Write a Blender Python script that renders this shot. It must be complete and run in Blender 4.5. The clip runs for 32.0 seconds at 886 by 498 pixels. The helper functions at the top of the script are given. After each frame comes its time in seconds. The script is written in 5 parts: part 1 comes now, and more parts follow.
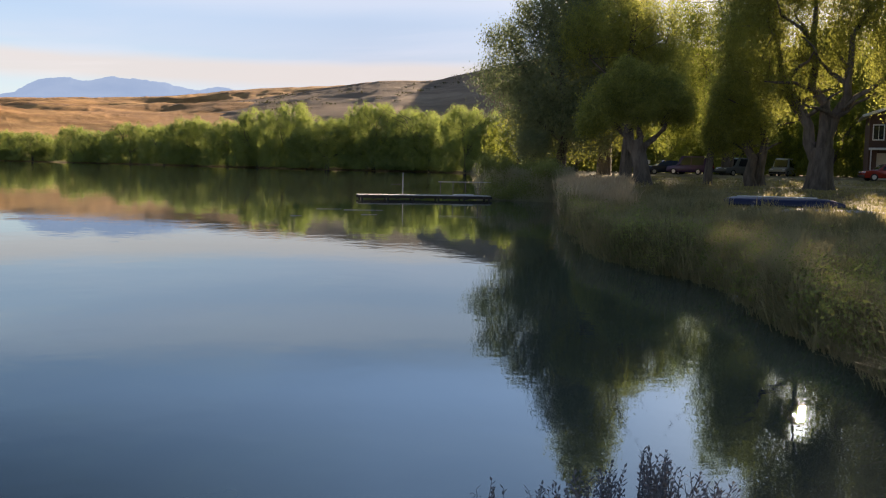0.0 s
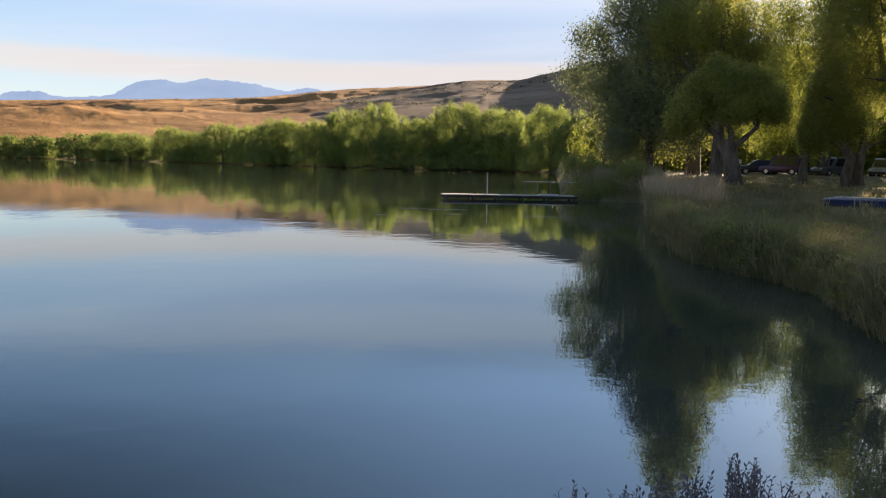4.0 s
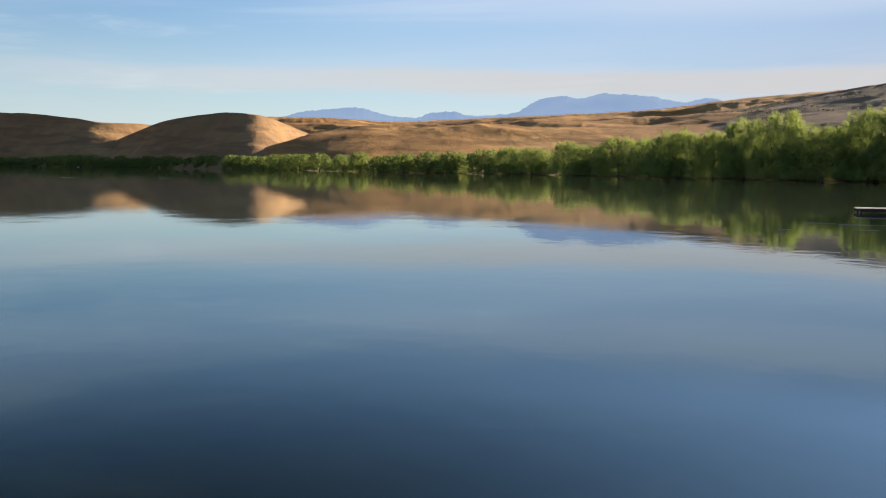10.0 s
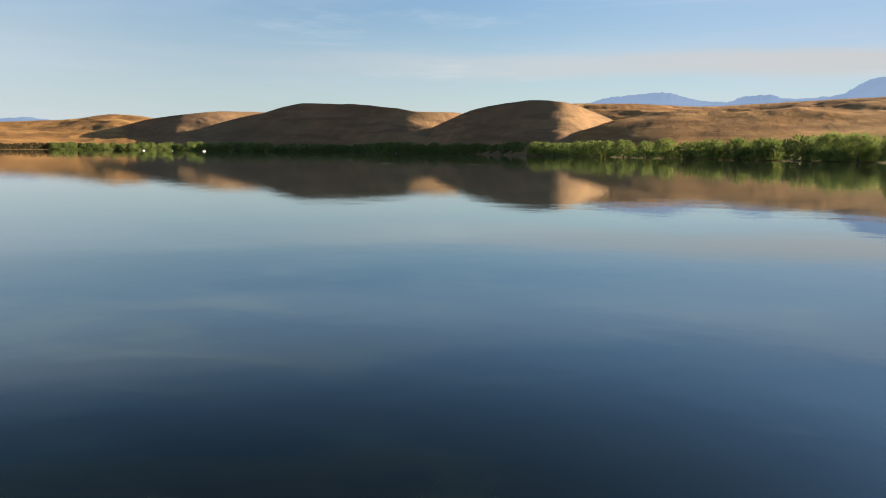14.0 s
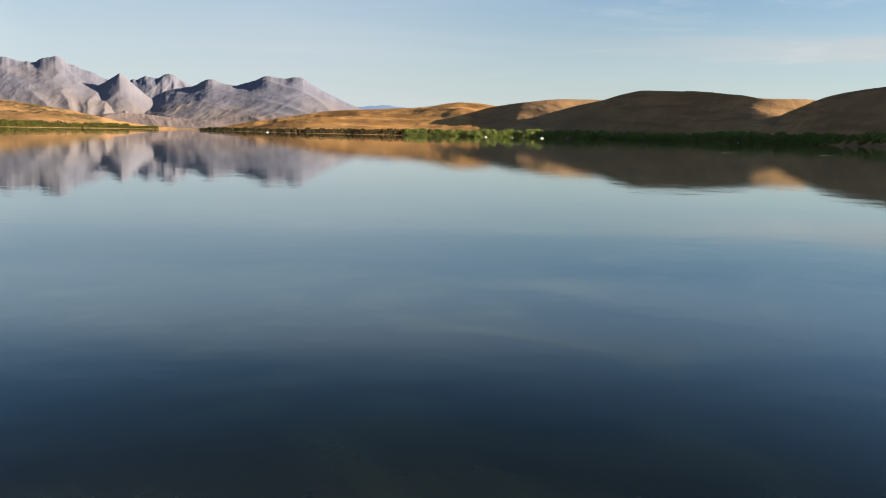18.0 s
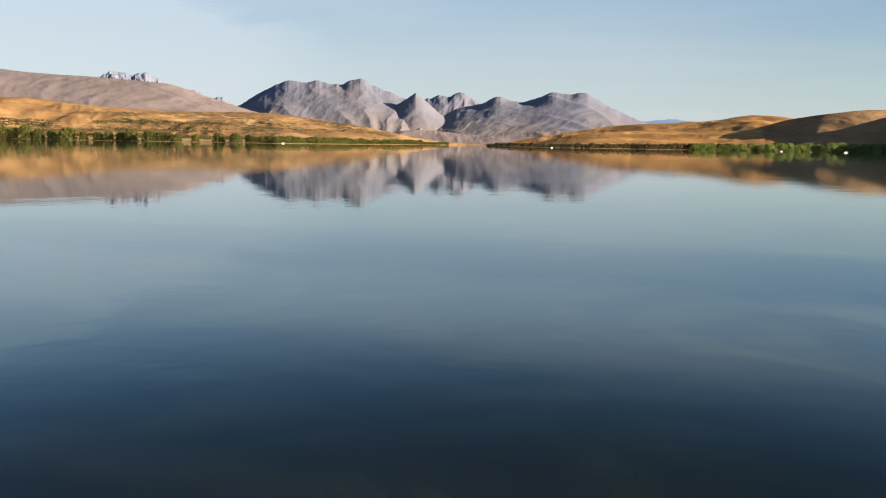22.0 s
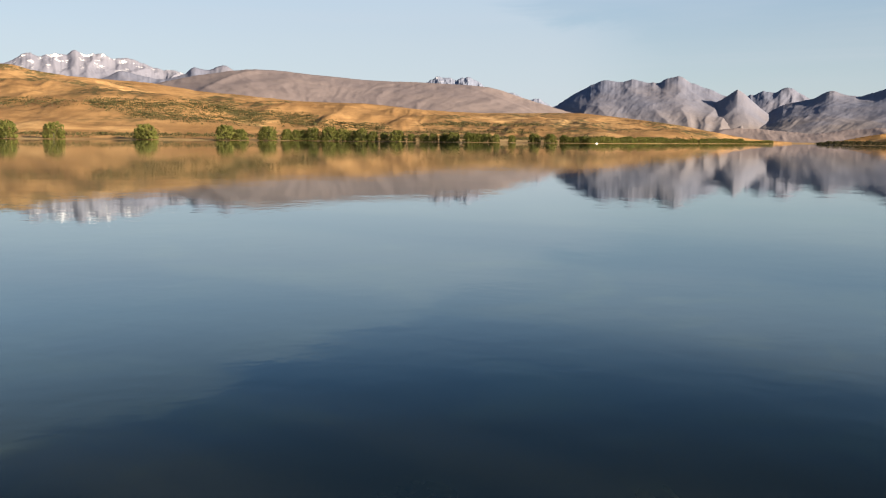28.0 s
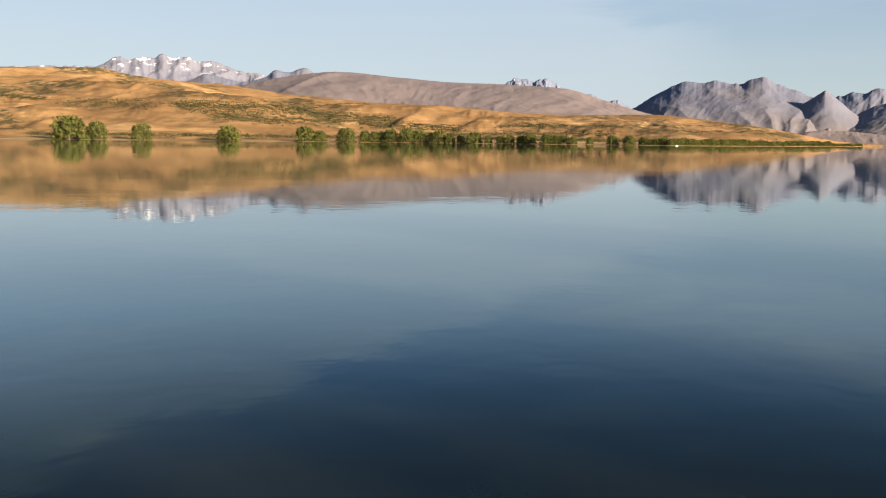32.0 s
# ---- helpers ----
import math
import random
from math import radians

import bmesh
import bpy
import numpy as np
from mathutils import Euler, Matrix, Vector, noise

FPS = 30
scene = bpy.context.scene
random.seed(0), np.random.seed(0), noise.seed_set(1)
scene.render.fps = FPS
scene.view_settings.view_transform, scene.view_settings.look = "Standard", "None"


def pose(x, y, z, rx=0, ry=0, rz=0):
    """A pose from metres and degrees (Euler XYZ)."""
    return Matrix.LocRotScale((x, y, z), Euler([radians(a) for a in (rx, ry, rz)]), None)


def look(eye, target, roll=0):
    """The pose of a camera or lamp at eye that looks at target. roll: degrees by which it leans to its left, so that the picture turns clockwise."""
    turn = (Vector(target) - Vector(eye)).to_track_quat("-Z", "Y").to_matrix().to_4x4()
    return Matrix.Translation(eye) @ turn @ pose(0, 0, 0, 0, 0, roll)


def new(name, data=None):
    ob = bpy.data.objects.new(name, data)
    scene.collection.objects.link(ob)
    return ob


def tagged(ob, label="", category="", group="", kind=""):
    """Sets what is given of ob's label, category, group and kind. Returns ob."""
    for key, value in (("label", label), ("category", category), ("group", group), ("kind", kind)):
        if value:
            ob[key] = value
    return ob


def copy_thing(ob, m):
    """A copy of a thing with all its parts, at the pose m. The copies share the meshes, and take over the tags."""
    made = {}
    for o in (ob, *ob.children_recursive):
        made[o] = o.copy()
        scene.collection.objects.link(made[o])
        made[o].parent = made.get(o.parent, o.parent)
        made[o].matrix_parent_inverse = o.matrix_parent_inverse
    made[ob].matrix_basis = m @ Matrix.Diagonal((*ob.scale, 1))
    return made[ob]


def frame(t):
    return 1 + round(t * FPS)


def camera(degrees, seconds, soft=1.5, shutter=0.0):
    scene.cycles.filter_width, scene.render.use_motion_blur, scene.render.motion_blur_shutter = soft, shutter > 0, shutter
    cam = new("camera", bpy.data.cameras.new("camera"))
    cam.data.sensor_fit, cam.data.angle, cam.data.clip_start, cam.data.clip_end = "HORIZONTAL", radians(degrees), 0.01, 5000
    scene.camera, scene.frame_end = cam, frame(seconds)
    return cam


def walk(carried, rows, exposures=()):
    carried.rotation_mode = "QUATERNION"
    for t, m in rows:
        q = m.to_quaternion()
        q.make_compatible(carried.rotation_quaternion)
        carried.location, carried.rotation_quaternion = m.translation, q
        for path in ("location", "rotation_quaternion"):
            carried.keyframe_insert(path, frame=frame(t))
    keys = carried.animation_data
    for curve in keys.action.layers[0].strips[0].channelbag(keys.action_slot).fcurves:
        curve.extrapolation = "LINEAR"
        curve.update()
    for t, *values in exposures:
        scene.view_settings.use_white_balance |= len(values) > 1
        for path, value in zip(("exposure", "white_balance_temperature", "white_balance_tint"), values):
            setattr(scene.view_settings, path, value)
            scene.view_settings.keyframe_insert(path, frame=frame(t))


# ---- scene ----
# Place: a still lake at evening. The camera stands on the bank and pans left. +y is the first view, az runs clockwise from +y.
EYE = (0.0, 0.0, 2.4)
PATH = """
0 0 -5.39 1.14;0.5 -0.24 -5.19 .85;1 -.6 -4.96 .76;1.5 -1.38 -4.94 .62;2 -2.14 -5.11 .62;2.5 -2.62 -5.26 .94;4.5 -7.03 -5.57 .98
5 -9.2 -5.52 .81;5.5 -11.51 -5.55 .89;6 -13.71 -5.63 .93;6.5 -15.76 -5.64 .97;7 -18.07 -5.61 .94;7.5 -20.35 -5.5 .87;8 -22.39 -5.4 .78
8.5 -24.22 -5.25 .73;9 -26.06 -5.19 .73;9.5 -27.95 -5.1 .66;10 -29.9 -5.1 .59;10.5 -32.32 -5.31 .47;11 -34.7 -5.46 .37;11.5 -36.94 -5.48 .15
12 -39.4 -5.47 -.06;12.5 -41.44 -5.49 -.03;13 -43.76 -5.69 .18;13.5 -46.32 -5.92 .53;14 -48.8 -6.14 .63;14.5 -51.06 -6.59 .74;16.5 -60.43 -6.42 .88
17 -63.71 -6.64 1.14;17.5 -66.8 -7.07 1.33;18 -69.58 -7.24 1.24;18.5 -71.94 -7.03 1.11;19 -73.92 -6.91 .96;19.5 -76.04 -7.08 .83;20 -77.94 -7.22 .68
20.5 -79.71 -7.07 .77;21 -81.61 -6.74 .9;21.5 -84.61 -6.54 .99;22 -87.3 -6.63 .93;22.5 -89.43 -6.83 .64;23 -91.08 -6.85 .5;23.5 -92.7 -6.84 .49
24 -94.32 -6.94 .49;24.5 -96.18 -6.94 .44;25 -98.08 -7 .35;25.5 -99.67 -7.16 .3;26 -101.08 -7.13 .37;26.5 -102.59 -6.98 .35;28.5 -108.26 -6.8 .47
29 -109.6 -6.68 .47;29.5 -110.49 -6.66 .6;30 -110.89 -6.67 .66;30.5 -111.17 -6.72 .64;31 -111.36 -6.73 .69;31.5 -111.47 -6.74 .71;32 -111.66 -6.8 .59
"""


def toward(az, el=0.0, d=1.0):
    """The point d metres from the eye's foot at that azimuth and elevation from the eye."""
    a, e = radians(az), radians(el)
    return Vector((EYE[0] + d * math.sin(a), EYE[1] + d * math.cos(a), EYE[2] + d * math.tan(e)))


cam = camera(52.1, 32.0, soft=1.15)
rows = []
for row in PATH.replace("\n", ";").split(";"):
    if row.strip():
        t, yaw, tilt, lean = (float(v) for v in row.split())
        rows.append((t, look(EYE, toward(yaw, tilt, 100), lean)))
walk(cam, rows, [(0, 1.92, 6950, 18), (5, 1.98, 6780, 16), (8, 1.80, 6560, 13), (11, 1.64, 6340, 11), (14, 1.58, 6400, 11), (18, 1.60, 6600, 11),
                 (24, 1.51, 6500, 10), (32, 1.44, 6440, 10)])

# ---- sky and sun ----
SUN_AZ, SUN_EL = 22.05, 14.3
world = bpy.data.worlds.new("evening_sky")
scene.world = world
world.use_nodes = True
wn, wl = world.node_tree.nodes, world.node_tree.links
wn.clear()


def wmath(op, a, b=None):
    n = wn.new("ShaderNodeMath")
    n.operation = op
    for i, v in enumerate((a, b)):
        if isinstance(v, (int, float)):
            n.inputs[i].default_value = v
        elif v is not None:
            wl.new(v, n.inputs[i])
    return n.outputs[0]


sky = wn.new("ShaderNodeTexSky")
sky.sky_type, sky.sun_disc = "NISHITA", False
sky.sun_elevation, sky.sun_rotation = radians(SUN_EL), radians(SUN_AZ)
sky.altitude, sky.air_density, sky.dust_density, sky.ozone_density = 700, 1.0, 0.6, 1.6
coord = wn.new("ShaderNodeTexCoord")
sep = wn.new("ShaderNodeSeparateXYZ")
wl.new(coord.outputs["Generated"], sep.inputs[0])
X, Y, Z = sep.outputs
up = wmath("MAXIMUM", Z, 0.0)
el = wmath("MULTIPLY", wmath("ARCSINE", up), 57.2958)
az = wmath("MULTIPLY", wmath("ARCTAN2", X, Y), 57.2958)


def wmix(fac, a, b, mode="MIX"):
    n = wn.new("ShaderNodeMix")
    n.data_type, n.blend_type = "RGBA", mode
    for key, v in (("Factor", fac), ("A", a), ("B", b)):
        if isinstance(v, (int, float)):
            n.inputs[key].default_value = v
        elif isinstance(v, tuple):
            n.inputs[key].default_value = (*v, 1)
        else:
            wl.new(v, n.inputs[key])
    return n.outputs["Result"]


def wrange(v, a, b, c=0.0, d=1.0):
    n = wn.new("ShaderNodeMapRange")
    n.interpolation_type = "SMOOTHSTEP"
    for i, k in enumerate((a, b, c, d)):
        n.inputs[i + 1].default_value = k
    wl.new(v, n.inputs[0])
    return n.outputs[0]


def wnoise(sx, sy, sz, detail=5.0, rough=0.55, warp=0.4):
    """Noise over the sky, drawn out along the horizon."""
    c = wn.new("ShaderNodeCombineXYZ")
    wl.new(wmath("MULTIPLY", X, sx), c.inputs[0])
    wl.new(wmath("MULTIPLY", Y, sy), c.inputs[1])
    wl.new(wmath("ADD", wmath("MULTIPLY", Z, sz), wmath("MULTIPLY", X, -0.8)), c.inputs[2])
    n = wn.new("ShaderNodeTexNoise")
    n.inputs["Scale"].default_value, n.inputs["Detail"].default_value = 1.0, detail
    n.inputs["Roughness"].default_value, n.inputs["Distortion"].default_value = rough, warp
    wl.new(c.outputs[0], n.inputs["Vector"])
    return n.outputs[0]


# closeness to the sun, 0 to 1: thin cloud brightens towards it
sx, sy, sz = (toward(SUN_AZ, SUN_EL, 1.0) - Vector(EYE)).normalized()
dot = wmath("ADD", wmath("ADD", wmath("MULTIPLY", X, sx), wmath("MULTIPLY", Y, sy)), wmath("MULTIPLY", Z, sz))
glow = wmath("POWER", wmath("MAXIMUM", dot, 0.0), 4.0)
clear = wmix(1.0, sky.outputs[0], (0.93, 0.98, 1.06), "MULTIPLY")
# pale haze over the horizon
haze = wmath("MULTIPLY", wmath("POWER", 2.718, wmath("MULTIPLY", el, -0.30)), 0.76)
clear = wmix(wmath("MINIMUM", wmath("MULTIPLY", glow, 1.3), 0.8), clear, (2.3, 3.15, 4.4))
clear = wmix(haze, clear, wmix(glow, (4.6, 5.45, 6.5), (4.3, 4.5, 4.8)))
# high streaked cirrus, thicker towards the sun
streak = wrange(wnoise(1.4, 1.4, 15.0), 0.44, 0.66)
high = wrange(el, 9.0, 15.0, 1.0, 0.25)
amount = wmath("MULTIPLY", wmath("MULTIPLY", streak, high), wmath("ADD", wmath("MULTIPLY", glow, 0.45), 0.26))
cloud = wmix(glow, (5.2, 5.4, 6.0), (5.5, 5.7, 6.3))
col = wmix(amount, clear, cloud)
# long low banks of cloud towards the sunset
sway = wmath("MULTIPLY", wmath("SUBTRACT", wnoise(2.5, 2.5, 9.0, 4.0, 0.5, 0.3), 0.5), 1.8)
level_el = wmath("ADD", el, sway)
low = wmath("MULTIPLY", wmath("MULTIPLY", wrange(level_el, 4.2, 5.0), wrange(level_el, 6.3, 5.6)), wrange(az, -72.0, -18.0, 0.0, 0.8))
col = wmix(low, col, (5.2, 5.0, 4.75))
upper = wmath("MULTIPLY", wmath("MULTIPLY", wrange(level_el, 8.3, 9.8), wrange(level_el, 12.5, 10.8)), wrange(az, -48.0, -8.0, 0.0, 0.68))
col = wmix(upper, col, (5.4, 5.6, 6.2))
grey = wmath("MULTIPLY", wmath("MULTIPLY", wrange(level_el, 5.9, 7.0), wrange(level_el, 10.4, 8.8)), wrange(az, -50.0, -12.0, 0.0, 0.5))
col = wmix(grey, col, (4.2, 5.0, 6.1))
veil = wmath("MULTIPLY", wrange(el, 11.0, 14.5), wmath("MULTIPLY", glow, 0.80))
col = wmix(veil, col, (6.4, 8.4, 12.2))
thin = wmath("MULTIPLY", wrange(az, -55.0, -80.0, 0.0, 0.40), wrange(el, 16.0, 8.0))
col = wmix(thin, col, (5.2, 5.75, 6.2))
# faint slanting wisps
faint = wmath("MULTIPLY", wrange(wnoise(2.2, 2.2, 26.0, 6.0, 0.6, 0.6), 0.54, 0.68), wmath("MULTIPLY", wrange(az, -92.0, -65.0, 0.0, 0.2), wrange(el, 13.0, 8.0)))
col = wmix(faint, col, (6.3, 6.3, 6.5))
# one broad sheet of cirrus over the head of the lake, its upper edge slanting
edge = wmath("ADD", wmath("MULTIPLY", wmath("ADD", az, 90.0), -0.315), 4.8)
wisp = wmath("MULTIPLY", wmath("SUBTRACT", wnoise(5.0, 5.0, 16.0, 6.0, 0.6, 0.8), 0.5), 7.0)
sheet = wrange(wmath("ADD", wmath("SUBTRACT", edge, el), wisp), -0.8, 1.0)
sheet = wmath("MULTIPLY", sheet, wmath("MULTIPLY", wrange(az, -92.0, -101.0), wrange(az, -176.0, -150.0)))
col = wmix(wmath("MULTIPLY", sheet, 0.5), col, (5.5, 6.05, 6.6))
# the deep blue of the upper sky
col = wmix(wrange(el, 5.5, 10.5), col, (0.895, 0.985, 1.045), "MULTIPLY")
# it is deepest at right angles to the sun
off = wmath("SUBTRACT", dot, 0.2)
side = wmath("MAXIMUM", wmath("SUBTRACT", 1.0, wmath("MULTIPLY", wmath("MULTIPLY", off, off), 3.0)), 0.0)
deep = wmath("MAXIMUM", wmath("SUBTRACT", wmath("ADD", wmath("MULTIPLY", side, 0.13), 0.765), wmath("MULTIPLY", glow, 1.15)), 0.0)
# the sky overhead, out of view, is lightened again as added fill
deep = wmath("MULTIPLY", deep, wrange(el, 26.0, 46.0, 1.0, 0.3))
col = wmix(wmath("MULTIPLY", wrange(el, 9.5, 22.0), deep), col, (0.03, 0.07, 0.06), "MULTIPLY")
# the low western sky is dimmed a little
dim = wmath("MULTIPLY", wrange(az, -48.0, -14.0), wrange(el, 14.0, 9.0))
col = wmix(dim, col, (0.92, 0.93, 0.94), "MULTIPLY")
# bright aureole of thin cloud about the sun
near_sun = wmath("MAXIMUM", dot, 0.0)
halo = wmath("ADD", wmath("MULTIPLY", wmath("POWER", near_sun, 70.0), 6.5), wmath("MULTIPLY", wmath("POWER", near_sun, 2500.0), 60.0))
col = wmix(1.0, col, wmix(1.0, (1.0, 0.86, 0.68), halo, "MULTIPLY"), "ADD")
back = wn.new("ShaderNodeBackground")
back.inputs[1].default_value = 0.0435
wl.new(col, back.inputs[0])
out = wn.new("ShaderNodeOutputWorld")
wl.new(back.outputs[0], out.inputs[0])

sun = new("sun", bpy.data.lights.new("sun", "SUN"))
sun.data.energy, sun.data.angle, sun.data.color = 5.0, radians(0.5), (1.0, 0.82, 0.60)
sun.matrix_world = look(toward(SUN_AZ, SUN_EL, 900), EYE)


# ---- materials ----
class Nodes:
    """A node material being put together."""

    def __init__(self, name, rough=0.8, metal=0.0, spec=0.3):
        self.m = bpy.data.materials.new(name)
        self.m.use_nodes = True
        self.t = self.m.node_tree
        self.b = self.t.nodes["Principled BSDF"]
        self.b.inputs["Roughness"].default_value = rough
        self.b.inputs["Metallic"].default_value = metal
        self.b.inputs["Specular IOR Level"].default_value = spec
        self.geo = self.t.nodes.new("ShaderNodeNewGeometry")

    def link(self, a, b):
        self.t.links.new(a, b)

    def noise(self, scale, detail=4.0, rough=0.55, stretch=(1, 1, 1), warp=0.0):
        n, m = self.t.nodes.new("ShaderNodeTexNoise"), self.t.nodes.new("ShaderNodeMapping")
        m.inputs["Scale"].default_value = stretch
        self.link(self.geo.outputs["Position"], m.inputs[0])
        self.link(m.outputs[0], n.inputs["Vector"])
        n.inputs["Scale"].default_value, n.inputs["Detail"].default_value = scale, detail
        n.inputs["Roughness"].default_value, n.inputs["Distortion"].default_value = rough, warp
        return n.outputs[0]

    def ramp(self, fac, stops):
        n = self.t.nodes.new("ShaderNodeValToRGB")
        e = n.color_ramp.elements
        while len(e) < len(stops):
            e.new(0.5)
        for k, (p, c) in zip(e, stops):
            k.position, k.color = p, (*c, 1)
        self.link(fac, n.inputs[0])
        return n.outputs[0]

    def range(self, fac, a, b, c=0.0, d=1.0):
        n = self.t.nodes.new("ShaderNodeMapRange")
        for i, v in enumerate((a, b, c, d)):
            n.inputs[i + 1].default_value = v
        self.link(fac, n.inputs[0])
        return n.outputs[0]

    def calc(self, op, a, b):
        n = self.t.nodes.new("ShaderNodeMath")
        n.operation = op
        for i, v in enumerate((a, b)):
            if isinstance(v, (int, float)):
                n.inputs[i].default_value = v
            else:
                self.link(v, n.inputs[i])
        return n.outputs[0]

    def mix(self, fac, a, b, mode="MIX"):
        n = self.t.nodes.new("ShaderNodeMix")
        n.data_type, n.blend_type = "RGBA", mode
        for key, v in (("Factor", fac), ("A", a), ("B", b)):
            if isinstance(v, (int, float)):
                n.inputs[key].default_value = v
            elif isinstance(v, tuple):
                n.inputs[key].default_value = (*v, 1)
            else:
                self.link(v, n.inputs[key])
        return n.outputs["Result"]

    def color(self, c):
        if isinstance(c, tuple):
            self.b.inputs["Base Color"].default_value = (*c, 1)
        else:
            self.link(c, self.b.inputs["Base Color"])
        return self

    def bump(self, height, strength=0.3, distance=0.02):
        n = self.t.nodes.new("ShaderNodeBump")
        n.inputs["Strength"].default_value, n.inputs["Distance"].default_value = strength, distance
        self.link(height, n.inputs["Height"])
        self.link(n.outputs[0], self.b.inputs["Normal"])
        return self


def leaf_material(name, dark, light, through_color, share=0.45, scale=0.5):
    k = Nodes(name, 0.75, 0, 0.12)
    isle = k.geo.outputs["Random Per Island"]
    tone = k.mix(k.range(k.noise(scale, 3), 0.35, 0.65), dark, light)
    tone = k.mix(k.range(isle, 0, 1, 0, 0.55), tone, light)
    k.color(tone)
    tr = k.t.nodes.new("ShaderNodeBsdfTranslucent")
    k.link(k.mix(k.range(isle, 0, 1, 0.2, 1.0), tone, through_color), tr.inputs[0])
    add = k.t.nodes.new("ShaderNodeMixShader")
    add.inputs[0].default_value = share
    k.link(k.b.outputs[0], add.inputs[1])
    k.link(tr.outputs[0], add.inputs[2])
    k.link(add.outputs[0], k.t.nodes["Material Output"].inputs[0])
    return k.m


def plain(name, color, rough=0.6, metal=0.0, spec=0.4, vary=0.25, scale=6.0, bump=0.1):
    k = Nodes(name, rough, metal, spec)
    n = k.noise(scale, 6, 0.6)
    k.color(k.mix(k.range(n, 0.3, 0.7, 0, vary), color, tuple(c * 0.45 for c in color)))
    if bump:
        k.bump(k.noise(scale * 4, 4), bump, 0.01)
    return k.m


M = {}
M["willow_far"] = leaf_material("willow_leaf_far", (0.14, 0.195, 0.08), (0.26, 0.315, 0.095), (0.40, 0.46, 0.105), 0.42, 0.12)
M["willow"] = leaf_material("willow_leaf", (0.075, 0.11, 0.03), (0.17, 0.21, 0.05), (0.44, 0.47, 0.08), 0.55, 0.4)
M["dark_leaf"] = leaf_material("dark_leaf", (0.12, 0.155, 0.095), (0.215, 0.25, 0.13), (0.24, 0.28, 0.11), 0.3, 0.5)
M["olive_leaf"] = leaf_material("olive_leaf", (0.15, 0.175, 0.06), (0.27, 0.29, 0.09), (0.50, 0.52, 0.10), 0.55, 0.5)
M["shade_willow"] = leaf_material("shaded_willow_leaf", (0.12, 0.14, 0.045), (0.24, 0.26, 0.07), (0.44, 0.45, 0.085), 0.5, 0.4)
M["reed"] = leaf_material("reed_blade", (0.22, 0.21, 0.11), (0.52, 0.46, 0.29), (0.48, 0.43, 0.22), 0.4, 0.5)
M["bush"] = leaf_material("bush_leaf", (0.085, 0.098, 0.026), (0.18, 0.185, 0.05), (0.22, 0.22, 0.05), 0.35, 0.05)
M["grass"] = leaf_material("bank_grass", (0.135, 0.135, 0.055), (0.34, 0.285, 0.15), (0.40, 0.35, 0.16), 0.38, 0.35)
M["weed"] = leaf_material("water_weed", (0.14, 0.13, 0.13), (0.26, 0.24, 0.25), (0.2, 0.19, 0.17), 0.2, 2.0)


def bark():
    k = Nodes("bark", 0.9, 0, 0.2)
    n = k.noise(3, 6, 0.65, (1, 1, 0.25))
    k.color(k.ramp(n, [(0.3, (0.05, 0.042, 0.034)), (0.7, (0.19, 0.165, 0.14))])).bump(k.noise(9, 5, 0.6, (1, 1, 0.2)), 0.8, 0.05)
    return k.m


M["bark"] = bark()


def tussock(name, lo, mid, hi, scrub=0.0, big=0.006):
    k = Nodes(name, 0.95, 0, 0.1)
    broad, fine = k.noise(big, 6, 0.6), k.noise(big * 9, 5, 0.65)
    col = k.ramp(broad, [(0.30, lo), (0.52, mid), (0.70, hi)])
    col = k.mix(k.range(fine, 0.40, 0.68, 0, 0.6), col, lo)
    bands = k.noise(big * 1.6, 5, 0.6, (1, 1, 12), 0.6)
    col = k.mix(k.range(bands, 0.46, 0.60, 0, 0.85), col, lo)
    if scrub:
        spots = k.calc("MULTIPLY", k.range(k.noise(big * 1.1, 3, 0.5), 0.50, 0.58), k.range(k.noise(big * 12, 4), 0.42, 0.56))
        col = k.mix(k.calc("MULTIPLY", spots, scrub), col, (0.055, 0.055, 0.025))
    k.color(col).bump(k.noise(big * 16, 7, 0.68), 0.5, 3.0)
    return k.m


M["tussock"] = tussock("tussock_grass", (0.235, 0.122, 0.044), (0.455, 0.245, 0.083), (0.61, 0.37, 0.145), 0.0)
M["tussock_scrub"] = tussock("tussock_with_scrub", (0.21, 0.118, 0.05), (0.375, 0.222, 0.096), (0.51, 0.325, 0.148), 0.85)
# dry hill grass toned darker, the hillside's shade put into its colour
M["shaded_dry_slope"] = tussock("shaded_dry_slope_grass", (0.19, 0.13, 0.082), (0.29, 0.20, 0.124), (0.39, 0.275, 0.17), 0.0)
# darker copy of the tussock: the hills' shade is put into its browns
M["shaded_tussock"] = tussock("brown_shaded_tussock", (0.20, 0.125, 0.068), (0.33, 0.20, 0.098), (0.46, 0.275, 0.12), 0.0)


